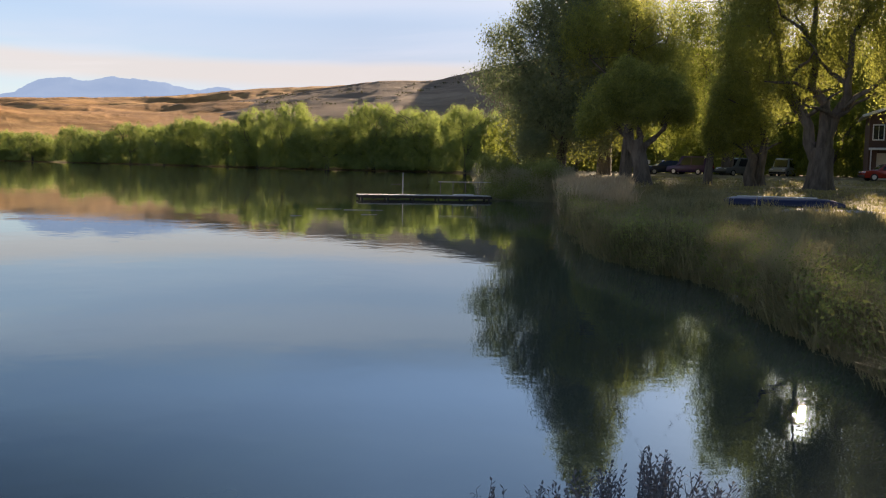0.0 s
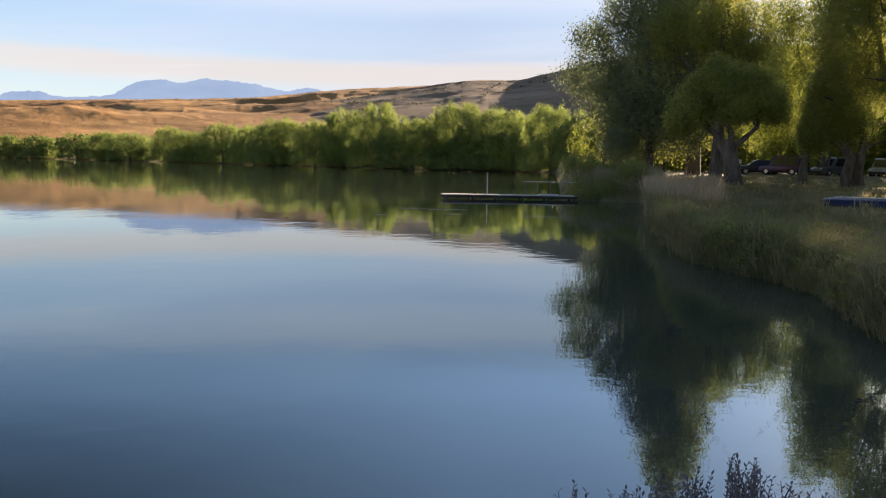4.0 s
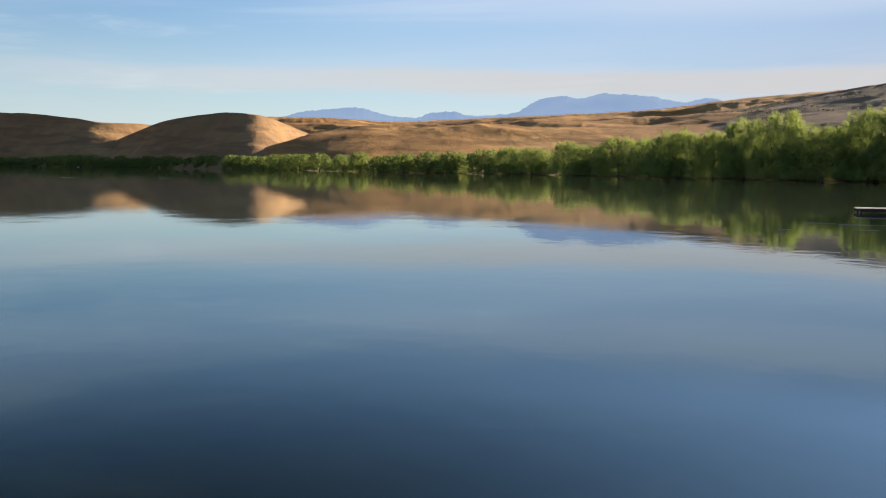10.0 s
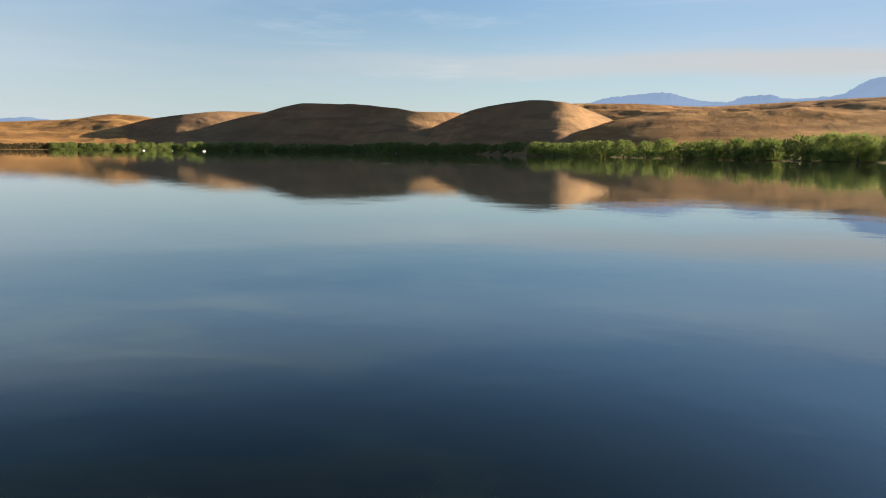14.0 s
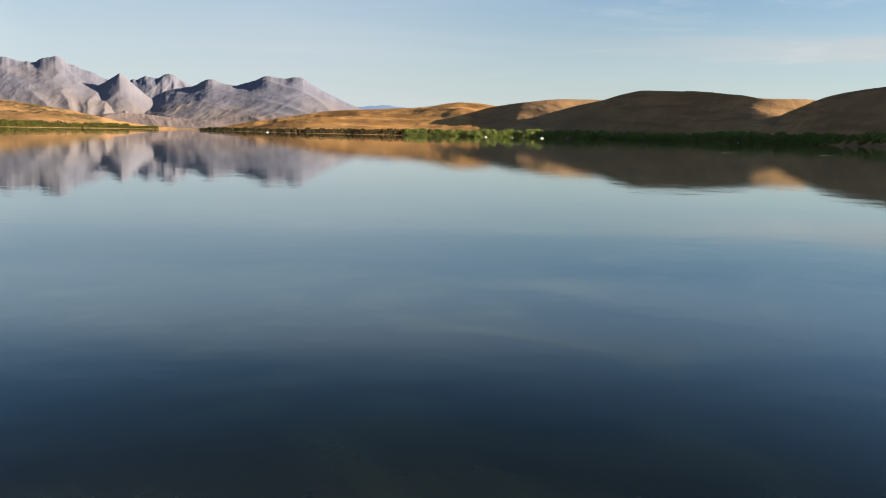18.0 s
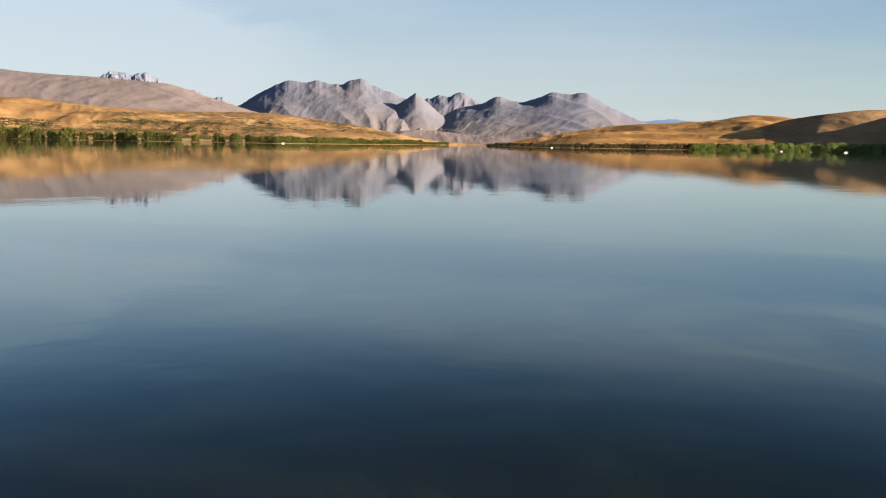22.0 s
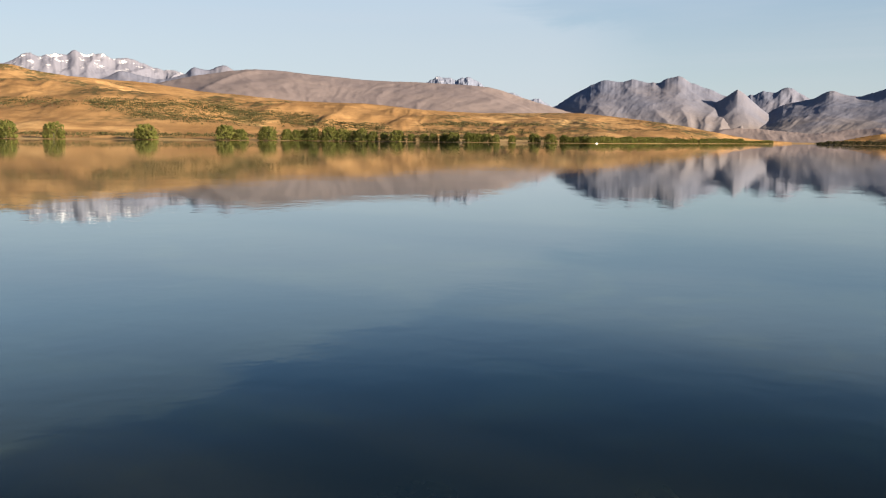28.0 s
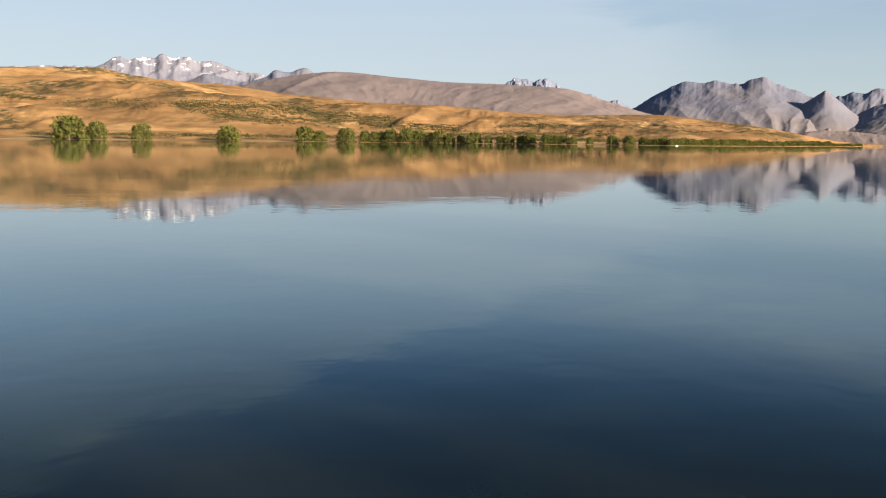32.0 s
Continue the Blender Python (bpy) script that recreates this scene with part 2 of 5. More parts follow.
def rock(name, lo, hi, snow=None, big=0.003, grassy=None):
    k = Nodes(name, 0.95, 0, 0.1)
    col = k.ramp(k.noise(big, 7, 0.62), [(0.3, lo), (0.7, hi)])
    col = k.mix(k.range(k.noise(big * 8, 6, 0.65), 0.4, 0.7, 0, 0.5), col, lo)
    if grassy:
        # dry grass covers the lower slopes
        g = k.t.nodes.new("ShaderNodeSeparateXYZ")
        k.link(k.geo.outputs["Position"], g.inputs[0])
        cover = k.calc("MULTIPLY", k.range(g.outputs[2], grassy[1], grassy[0]), k.range(k.noise(0.006, 5, 0.6), 0.3, 0.6, 0.3, 0.85))
        col = k.mix(cover, col, (0.215, 0.182, 0.168))
    if snow:
        s = k.t.nodes.new("ShaderNodeSeparateXYZ")
        k.link(k.geo.outputs["Position"], s.inputs[0])
        mask = k.calc("MULTIPLY", k.range(s.outputs[2], snow[0], snow[1]), k.range(k.noise(snow[2], 5, 0.6), snow[3], snow[3] + 0.05))
        col = k.mix(mask, col, (0.85, 0.84, 0.86))
    k.color(col).bump(k.noise(big * 8, 8, 0.62), 0.28, 6.0)
    return k.m


# distance haze is put into the blue of scree, snowy and twin colours
M["scree"] = rock("hazed_scree_mountain", (0.138, 0.160, 0.232), (0.205, 0.188, 0.205), None, 0.003, (40, 130))
M["mauve"] = rock("dry_mountain", (0.18, 0.15, 0.155), (0.255, 0.205, 0.19))
M["snowy"] = rock("hazed_snow_streaked_mountain", (0.19, 0.195, 0.25), (0.25, 0.245, 0.285), (285, 350, 0.02, 0.56))
M["twin"] = rock("hazed_snow_dusted_crag", (0.16, 0.185, 0.26), (0.235, 0.25, 0.31), (250, 330, 0.04, 0.585))


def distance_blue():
    """The plain hazy blue of a range far beyond the hills, its haze given as a glow."""
    k = Nodes("far_blue_haze_glow", 1.0, 0, 0.0)
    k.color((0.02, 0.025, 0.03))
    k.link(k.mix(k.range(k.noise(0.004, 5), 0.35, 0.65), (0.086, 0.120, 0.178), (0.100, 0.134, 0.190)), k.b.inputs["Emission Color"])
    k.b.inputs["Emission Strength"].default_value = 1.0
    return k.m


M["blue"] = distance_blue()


def water():
    """Still water: a dim green-blue body under a mirror that takes on its blue away from grazing."""
    k = Nodes("lake_water")
    new_node = k.t.nodes.new
    body, gloss, edge, mixed = new_node("ShaderNodeBsdfDiffuse"), new_node("ShaderNodeBsdfGlossy"), new_node("ShaderNodeFresnel"), new_node("ShaderNodeMixShader")
    tone = k.mix(k.range(k.noise(0.3, 5, 0.6, (1, 1, 1), 1.2), 0.50, 0.70), (0.041, 0.048, 0.042), (0.068, 0.080, 0.050))
    k.link(tone, body.inputs["Color"])
    gloss.inputs["Roughness"].default_value = 0.005
    edge.inputs["IOR"].default_value = 1.43
    k.link(k.mix(edge.outputs[0], (0.68, 0.90, 1.0), (1.0, 1.0, 1.0)), gloss.inputs["Color"])
    calm, ripple, fine = k.noise(0.22, 3, 0.5), k.noise(1.5, 3, 0.5, (1, 1, 1), 0.4), k.noise(5.5, 2, 0.5)
    height = k.calc("ADD", k.calc("MULTIPLY", calm, 0.7), k.calc("ADD", k.calc("MULTIPLY", ripple, 0.18), k.calc("MULTIPLY", fine, 0.05)))
    k.bump(height, 0.0115, 1.0)
    relief = k.b.inputs["Normal"].links[0].from_socket
    for node in (body, gloss, edge):
        k.link(relief, node.inputs["Normal"])
    k.link(edge.outputs[0], mixed.inputs[0])
    k.link(body.outputs[0], mixed.inputs[1])
    k.link(gloss.outputs[0], mixed.inputs[2])
    k.link(mixed.outputs[0], k.t.nodes["Material Output"].inputs[0])
    k.t.nodes.remove(k.b)
    return k.m


M["water"] = water()


def soil():
    k = Nodes("shore_ground", 0.95, 0, 0.1)
    near = k.mix(k.range(k.noise(0.5, 6, 0.6), 0.35, 0.65), (0.13, 0.11, 0.055), (0.30, 0.245, 0.12))
    dry = k.mix(k.range(k.noise(0.02, 6, 0.6), 0.35, 0.65), (0.24, 0.15, 0.065), (0.46, 0.31, 0.14))
    away = k.t.nodes.new("ShaderNodeVectorMath")
    away.operation = "LENGTH"
    k.link(k.geo.outputs["Position"], away.inputs[0])
    k.color(k.mix(k.range(away.outputs["Value"], 300, 700), near, dry)).bump(k.noise(3, 6, 0.65), 0.6, 0.15)
    return k.m


M["soil"] = soil()
M["wood"] = plain("weathered_wood", (0.30, 0.27, 0.235), 0.85, 0, 0.2, 0.6, 4)
# sunlight on deck, mast and rail is put into this pale tone
M["pale_wood"] = plain("pale_sunlit_wood", (0.62, 0.59, 0.55), 0.8, 0, 0.2, 0.4, 4)
M["white"] = plain("white_paint", (0.78, 0.78, 0.76), 0.4, 0, 0.4, 0.15)
M["glass"] = plain("dark_glass", (0.02, 0.023, 0.026), 0.06, 0, 0.6, 0.0, 2, 0)
M["rubber"] = plain("tyre_rubber", (0.02, 0.02, 0.02), 0.85)
M["alloy"] = plain("alloy_wheel", (0.5, 0.5, 0.52), 0.3, 0.9)
M["blue_hull"] = plain("blue_hull", (0.014, 0.017, 0.06), 0.28, 0, 0.5, 0.3)
M["brick"] = plain("brown_cladding", (0.12, 0.065, 0.045), 0.8)
M["roof"] = plain("roof_metal", (0.35, 0.34, 0.34), 0.4, 0.3)
M["lawn"] = leaf_material("dry_lawn", (0.15, 0.14, 0.05), (0.36, 0.31, 0.13), (0.28, 0.27, 0.09), 0.35, 0.3)
M["tail"] = plain("red_lens", (0.3, 0.01, 0.01), 0.25, 0, 0.5, 0.0, 2, 0)
M["trim"] = plain("black_trim", (0.03, 0.03, 0.032), 0.6)
M["paint_dark"] = plain("dark_blue_paint", (0.02, 0.025, 0.05), 0.22, 0.2, 0.5, 0.2, 3, 0)
M["paint_maroon"] = plain("maroon_paint", (0.055, 0.03, 0.085), 0.25, 0.2, 0.5, 0.2, 3, 0)
M["paint_grey"] = plain("grey_paint", (0.12, 0.13, 0.13), 0.3, 0.3, 0.5, 0.2, 3, 0)
M["paint_silver"] = plain("silver_paint", (0.35, 0.36, 0.36), 0.28, 0.5, 0.5, 0.2, 3, 0)
M["paint_red"] = plain("red_paint", (0.32, 0.03, 0.02), 0.18, 0.1, 0.5, 0.2, 3, 0)
M["white_wall"] = plain("pale_render", (0.62, 0.55, 0.46), 0.85)
M["scrub"] = leaf_material("scrub_leaf", (0.055, 0.055, 0.024), (0.10, 0.09, 0.038), (0.1, 0.1, 0.04), 0.2, 0.02)
M["weedy"] = leaf_material("bank_weed_leaf", (0.15, 0.175, 0.06), (0.28, 0.30, 0.10), (0.38, 0.40, 0.10), 0.4, 0.6)
M["dark_wood"] = plain("dark_jetty_wood", (0.075, 0.062, 0.05), 0.8, 0, 0.3, 0.5, 5)
M["straw"] = leaf_material("straw_plumes", (0.36, 0.275, 0.17), (0.58, 0.47, 0.32), (0.42, 0.34, 0.18), 0.4, 0.5)
M["gravel"] = plain("pale_gravel", (0.42, 0.39, 0.35), 0.95, 0, 0.1, 0.5, 3.0, 0.5)
M["driftwood"] = plain("bleached_driftwood", (0.5, 0.47, 0.43), 0.85, 0, 0.2, 0.4, 5.0)

# ---- small mesh tools ----
rng = np.random.default_rng(7)


def mesh_from(name, verts, faces, material, smooth=False):
    """verts (n, 3) and faces (m, 3 or 4) as arrays."""
    me = bpy.data.meshes.new(name)
    verts, faces = np.asarray(verts, dtype=np.float32), np.asarray(faces, dtype=np.int32)
    k = faces.shape[1]
    me.vertices.add(len(verts)), me.loops.add(faces.size), me.polygons.add(len(faces))
    me.vertices.foreach_set("co", verts.ravel())
    me.loops.foreach_set("vertex_index", faces.ravel())
    me.polygons.foreach_set("loop_start", np.arange(0, faces.size, k, dtype=np.int32))
    me.polygons.foreach_set("use_smooth", np.full(len(faces), smooth))
    me.materials.append(material)
    me.update(calc_edges=True)
    me.validate()
    return me


def part(name, bm, material, parent=None, label="", smooth=False):
    """Links a bmesh, or a mesh, as one object under a thing or a part."""
    if isinstance(bm, bmesh.types.BMesh):
        me = bpy.data.meshes.new(name)
        bm.to_mesh(me)
        bm.free()
        me.materials.append(material)
        for p in me.polygons:
            p.use_smooth = smooth
    else:
        me = bm
    ob = new(name, me)
    ob.parent = parent
    return tagged(ob, label)


def empty(name, m, label, category, group=""):
    ob = new(name)
    ob.matrix_world = m
    ob.empty_display_size = 0.2
    return tagged(ob, label, category, group)


def box(size, at=(0, 0, 0), bevel=0.0, m=None):
    bm = bmesh.new()
    bmesh.ops.create_cube(bm, size=1.0)
    bmesh.ops.scale(bm, vec=size, verts=bm.verts)
    if bevel:
        bmesh.ops.bevel(bm, geom=bm.edges[:], offset=bevel, segments=2, affect="EDGES", profile=0.5)
    bmesh.ops.translate(bm, vec=at, verts=bm.verts)
    if m is not None:
        bmesh.ops.transform(bm, matrix=m, verts=bm.verts)
    return bm


def rod(a, b, r1, r2=None, n=8, bm=None):
    """A tapered round bar from a to b."""
    bm = bm or bmesh.new()
    a, b = Vector(a), Vector(b)
    m = Matrix.Translation((a + b) / 2) @ (b - a).to_track_quat("Z", "Y").to_matrix().to_4x4()
    bmesh.ops.create_cone(bm, cap_ends=True, segments=n, radius1=r1, radius2=r1 if r2 is None else r2, depth=(b - a).length, matrix=m)
    return bm


def fbm(x, y, seed=0, octaves=5, gain=0.5, ridged=False):
    """Value noise on arrays, about -1 to 1."""
    x, y = np.broadcast_arrays(np.asarray(x, float), np.asarray(y, float))
    total, amp, norm = np.zeros(x.shape), 1.0, 0.0
    for o in range(octaves):
        xi, yi = np.floor(x).astype(np.int64), np.floor(y).astype(np.int64)
        fx, fy = x - xi, y - yi
        fx, fy = fx * fx * (3 - 2 * fx), fy * fy * (3 - 2 * fy)

        def h(i, j):
            n = (i * 374761393 + j * 668265263 + (seed + o) * 1442695041) & 0xFFFFFFFF
            n = ((n ^ (n >> 13)) * 1274126177) & 0xFFFFFFFF
            return ((n ^ (n >> 16)) & 0xFFFF) / 32767.5 - 1

        v = (h(xi, yi) * (1 - fx) + h(xi + 1, yi) * fx) * (1 - fy) + (h(xi, yi + 1) * (1 - fx) + h(xi + 1, yi + 1) * fx) * fy
        total += amp * ((1 - 2 * np.abs(v)) if ridged else v)
        norm += amp
        amp, x, y = amp * gain, x * 2.03 + 11.3, y * 2.03 + 5.7
    return total / norm


def smooth_curve(points):
    """Soft interpolation through (x, y) points given in order of x."""
    px, py = np.array([p[0] for p in points], float), np.array([p[1] for p in points], float)
    d = np.diff(py) / np.diff(px)
    s = np.concatenate([[d[0]], np.where(d[:-1] * d[1:] > 0, 2 * d[:-1] * d[1:] / (d[:-1] + d[1:] + 1e-12), 0), [d[-1]]])

    def f(x):
        x = np.clip(np.asarray(x, float), px[0], px[-1])
        i = np.clip(np.searchsorted(px, x) - 1, 0, len(px) - 2)
        w = px[i + 1] - px[i]
        u = (x - px[i]) / w
        return (2 * u**3 - 3 * u**2 + 1) * py[i] + (u**3 - 2 * u**2 + u) * w * s[i] + (3 * u**2 - 2 * u**3) * py[i + 1] + (u**3 - u**2) * w * s[i + 1]

    return f


def grid_faces(nu, nv):
    i, j = np.meshgrid(np.arange(nu - 1), np.arange(nv - 1), indexing="ij")
    a = i * nv + j
    return np.stack([a, a + nv, a + nv + 1, a + 1], -1).reshape(-1, 4)


# ---- the shore line: distance of the water's edge by azimuth ----
SHORE = [(-180, 1.6), (-163, 2.2), (-158, 30), (-152, 600), (-146, 1000), (-139, 1050), (-128, 1080), (-115, 1060), (-105, 960), (-98, 920),
         (-92, 1150), (-89.5, 1420), (-87.2, 1640), (-86.4, 2350), (-84.5, 2350), (-83.8, 1310), (-78, 950), (-70, 1000), (-60, 1060), (-50, 880), (-41, 640), (-34, 470),
         (-28, 420), (-20, 345), (-15, 300), (-9.7, 268), (-6, 255), (-1, 245), (1.6, 225), (2.2, 66), (7.2, 60), (7.7, 38), (9.8, 25), (13, 22),
         (16.4, 20), (19, 17), (21.3, 14.8), (23.9, 13.2), (26.5, 12), (32, 9), (42, 6), (60, 3.6), (90, 2.2), (135, 1.7), (180, 1.6)]
log_shore = smooth_curve([(a, math.log(r)) for a, r in SHORE])


def shore(az):
    az = np.asarray(az, float)
    return np.exp(log_shore(az)) * (1 + 0.012 * fbm(az * 1.3, 0 * az, 3))


def ground_z(az, r):
    az, r = np.asarray(az, float), np.asarray(r, float)
    d = r - shore(az)
    near = np.clip((az - 1.5) / 1.0, 0, 1)
    rise = 0.30 + np.clip((r - 12) / 80, 0, 1) * 1.45
    far = 0.10 + np.clip(d, 0, 120) * 0.03
    bank = np.where(d > 0, (near * rise + (1 - near) * far) * np.clip(d / 0.8, 0, 1) ** 0.6, -np.clip(-d * 0.3, 0.05, 3.0))
    # the knoll of the bank on which the camera stands
    u = np.clip((r * (1 + 0.22 * np.sin(np.radians(az * 2 + 40)) + 0.1 * np.sin(np.radians(az * 5))) - 1.5) / 2.3, 0, 1)
    bank = np.maximum(bank, 0.82 - 1.9 * u * u * (3 - 2 * u))
    return bank + np.where(d > 0, 0.08 * fbm(r * np.sin(np.radians(az)) * 0.4, r * np.cos(np.radians(az)) * 0.4, 9), 0)


def stand(az, r):
    p = toward(az, 0, r)
    p.z = float(ground_z(az, r))
    return p


def polar(az, r, z):
    a = np.radians(az)
    return np.stack([r * np.sin(a), r * np.cos(a), z], -1)


def make_ground():
    az = np.concatenate([np.arange(-180, -150, 2), np.arange(-150, 0, 0.4), np.arange(0, 34, 0.16), np.arange(34, 181, 2)])
    s = shore(az)[:, None]
    # rows of the sheet follow the shore, so that its edge stays crisp
    inner = np.array([0.93, 0.96, 0.985, 1.0])
    close = np.array([-0.03, 0.5, 1.0, 1.5, 1.8, 2.1, 2.4, 2.7, 3.0, 3.3, 3.6, 4.0, 4.5, 6.0, 12.0])
    steps = np.array([0.15, 0.4, 0.8, 1.5, 2.5, 4, 6, 8.5, 11, 14, 17, 21, 25, 30, 36, 43, 50, 60, 72, 86, 105, 130, 170, 230, 320, 450, 640, 900, 1300, 2000, 3000, 4900])
    r = np.concatenate([np.minimum(close, s * 0.9 * (np.abs(close) / 12.0) ** 0.02), s * inner, np.minimum(s + steps, 4950 + 0 * s)], 1)
    z = ground_z(az[:, None], r)
    ob = new("ground", mesh_from("ground", polar(az[:, None], r, z).reshape(-1, 3), grid_faces(*r.shape), M["soil"], True))
    tagged(ob, "dry grassy ground round the lake", "ground", kind="structure")


def make_water():
    az = np.arange(-180, 181, 3.0)
    r = np.concatenate([[0.05, 1], np.geomspace(2, 2600, 40)])
    v = polar(az[:, None], r[None, :], np.zeros((len(az), len(r))))
    ob = new("water", mesh_from("water", v.reshape(-1, 3), grid_faces(len(az), len(r)), M["water"], True))
    tagged(ob, "calm dark blue lake water mirroring the sky", "lake", kind="structure")


make_ground()
make_water()


# ---- hills and mountains ----
SLOPES = {}


def ridge(name, crest, far, base, material, label, swell=(12, 260), spurs=(0, 300), seed=1, power=1.0, rough=0.006, step=0.1, rows_front=70, category="hill", jag=0.0):
    """A range of hills. crest: (azimuth, elevation seen from the eye) along its skyline. far, base: distances of skyline and foot by azimuth.
    swell: height and width in metres of soft undulations. spurs: the same for sharp spurs and gullies."""
    az = np.arange(crest[0][0], crest[-1][0] + step / 2, step)
    top, rc, rb = smooth_curve(crest)(az), smooth_curve(far)(az), smooth_curve(base)(az)
    hs = np.maximum(EYE[2] + rc * np.tan(np.radians(top)), 1.0)
    top = top * (1 + 2.2 * rough * fbm(az * 1.1, 0 * az, seed + 40, 5, 0.62))
    if jag:
        top = top + jag * fbm(az * 2.3, 0 * az, seed + 60, 4, 0.6, True)
    hc = np.maximum(EYE[2] + rc * np.tan(np.radians(top)), 1.0)
    v = np.concatenate([np.linspace(0, 1, rows_front), 1 + np.linspace(0, 1, 9)[1:]])
    front, behind = np.clip(v, 0, 1)[None, :], np.clip(v - 1, 0, 1)[None, :]
    r = rb[:, None] + (rc - rb)[:, None] * front + 0.4 * (rc - rb)[:, None] * behind
    z = (hs[:, None] * front**power + (hc - hs)[:, None] * front**9) * (1 - 0.8 * behind**1.2)
    x, y = r * np.sin(np.radians(az))[:, None], r * np.cos(np.radians(az))[:, None]
    env = np.clip(front * 5, 0, 1) * np.clip((1 - front) * 7, 0, 1) ** 0.7 * (1 - behind)
    z += env * swell[0] * fbm(x / swell[1], y / swell[1], seed, 4, 0.45)
    if spurs[0]:
        wx, wy = 0.35 * fbm(x / spurs[1], y / spurs[1], seed + 7, 3), 0.35 * fbm(x / spurs[1] + 9, y / spurs[1], seed + 8, 3)
        cut = fbm(x / spurs[1] + wx, y / spurs[1] + wy, seed + 3, 6, 0.5, True)
        z += np.clip(front * 3, 0, 1) * np.clip((1 - front) * 6, 0.0, 1) * (1 - behind) * spurs[0] * (cut - 0.35)
    # nothing of the slope stands above its own skyline
    limit = EYE[2] + r * np.tan(np.radians(top))[:, None]
    soft = 0.012 * hc[:, None] + 0.2
    z = np.where(front < 1, -soft * np.logaddexp(-z / soft, -limit / soft), np.minimum(z, limit))
    SLOPES[label] = (az, r, z - 0.6)
    ob = new(name, mesh_from(name, polar(az[:, None], r, z - 0.6).reshape(-1, 3), grid_faces(*r.shape), material, True))
    return tagged(ob, label, category, kind="structure")


def massif(crest, far, base, material, label, spur=(18, 140), lean=0.3, seed=1, power=1.3, jag=0.05, step=0.05, rows_front=110, blur=1.1):
    """A mountain. crest as for ridge. spur: height and spacing in metres of the spurs that run down its face, which slant by lean. jag: degrees of broken rock along the crest."""
    az = np.arange(crest[0][0], crest[-1][0] + step / 2, step)
    ends = np.clip(np.minimum(az - az[0], az[-1] - az) / 1.5, 0, 1)
    top = smooth_curve(crest)(az) + jag * ends * (fbm(az * 1.6, 0 * az, seed + 40, 5, 0.62, True) - 0.2)
    hc = np.maximum(EYE[2] + far * np.tan(np.radians(top)), 1.0)
    w = np.exp(-0.5 * (np.arange(-3 * blur, 3 * blur + step, step) / blur) ** 2)
    broad = np.convolve(np.pad(hc, len(w), mode="edge"), w / w.sum(), "same")[len(w):-len(w)]
    v = np.concatenate([np.linspace(0, 1, rows_front), 1 + np.linspace(0, 1, 9)[1:]])
    front, behind = np.clip(v, 0, 1)[None, :], np.clip(v - 1, 0, 1)[None, :]
    r = base + (far - base) * front + 0.4 * (far - base) * behind + 0 * az[:, None]
    down = (far - base) * (1 - front)
    across = np.radians(az)[:, None] * far
    big, small = spur[1], spur[1] * 0.42
    wx = 0.7 * fbm(across / (big * 2.4), down / (big * 2.4), seed + 7, 3)
    fan = lean * fbm(across / (big * 5), 0 * down, seed + 5, 2) * 2.2
    s1 = fbm(across / big + fan * down / big + wx, down / (big * 4.5), seed + 3, 2, 0.3, True)
    s2 = fbm(across / small - fan * down / big + 1.6 * wx, down / (small * 3.5), seed + 4, 4, 0.5, True)
    z = broad[:, None] * front**power
    env = np.clip(front * 2.6, 0, 1) * (1 - behind)
    z = z + env * spur[0] * (s1 - 0.45) + env * 0.42 * spur[0] * (s2 - 0.3)
    z = z + env * 0.30 * spur[0] * fbm(across / 45, down / 60, seed + 11, 4, 0.55)
    # the crest itself
    z = z + (hc - z[:, rows_front - 1])[:, None] * front**7
    z = z * (1 - 0.8 * behind**1.2)
    limit = EYE[2] + r * np.tan(np.radians(top))[:, None]
    soft = 0.02 * hc[:, None] + 0.2
    z = np.where(front < 1, -soft * np.logaddexp(-z / soft, -limit / soft), np.minimum(z, limit))
    ob = new("mountain_range", mesh_from("mountain_range", polar(az[:, None], r, z - 0.6).reshape(-1, 3), grid_faces(*r.shape), material, True))
    return tagged(ob, label, "mountain", kind="structure")


def level(a, b, *values):
    n = len(values)
    return [(a + (b - a) * i / max(n - 1, 1), v) for i, v in enumerate(values)] if n > 1 else [(a, values[0]), (b, values[0])]


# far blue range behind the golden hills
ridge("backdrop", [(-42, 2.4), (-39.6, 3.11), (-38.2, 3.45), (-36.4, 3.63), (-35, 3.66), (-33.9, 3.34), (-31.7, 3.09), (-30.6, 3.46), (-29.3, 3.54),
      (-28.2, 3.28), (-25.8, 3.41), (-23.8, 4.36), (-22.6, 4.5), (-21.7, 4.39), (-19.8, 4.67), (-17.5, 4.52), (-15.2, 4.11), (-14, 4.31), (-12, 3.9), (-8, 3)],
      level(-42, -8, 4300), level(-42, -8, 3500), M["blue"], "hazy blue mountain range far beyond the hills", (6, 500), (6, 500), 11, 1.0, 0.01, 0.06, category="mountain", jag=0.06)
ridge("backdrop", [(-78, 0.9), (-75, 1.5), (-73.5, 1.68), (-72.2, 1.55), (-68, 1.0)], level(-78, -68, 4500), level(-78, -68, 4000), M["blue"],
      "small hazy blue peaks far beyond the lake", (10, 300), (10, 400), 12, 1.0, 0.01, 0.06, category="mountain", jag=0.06)
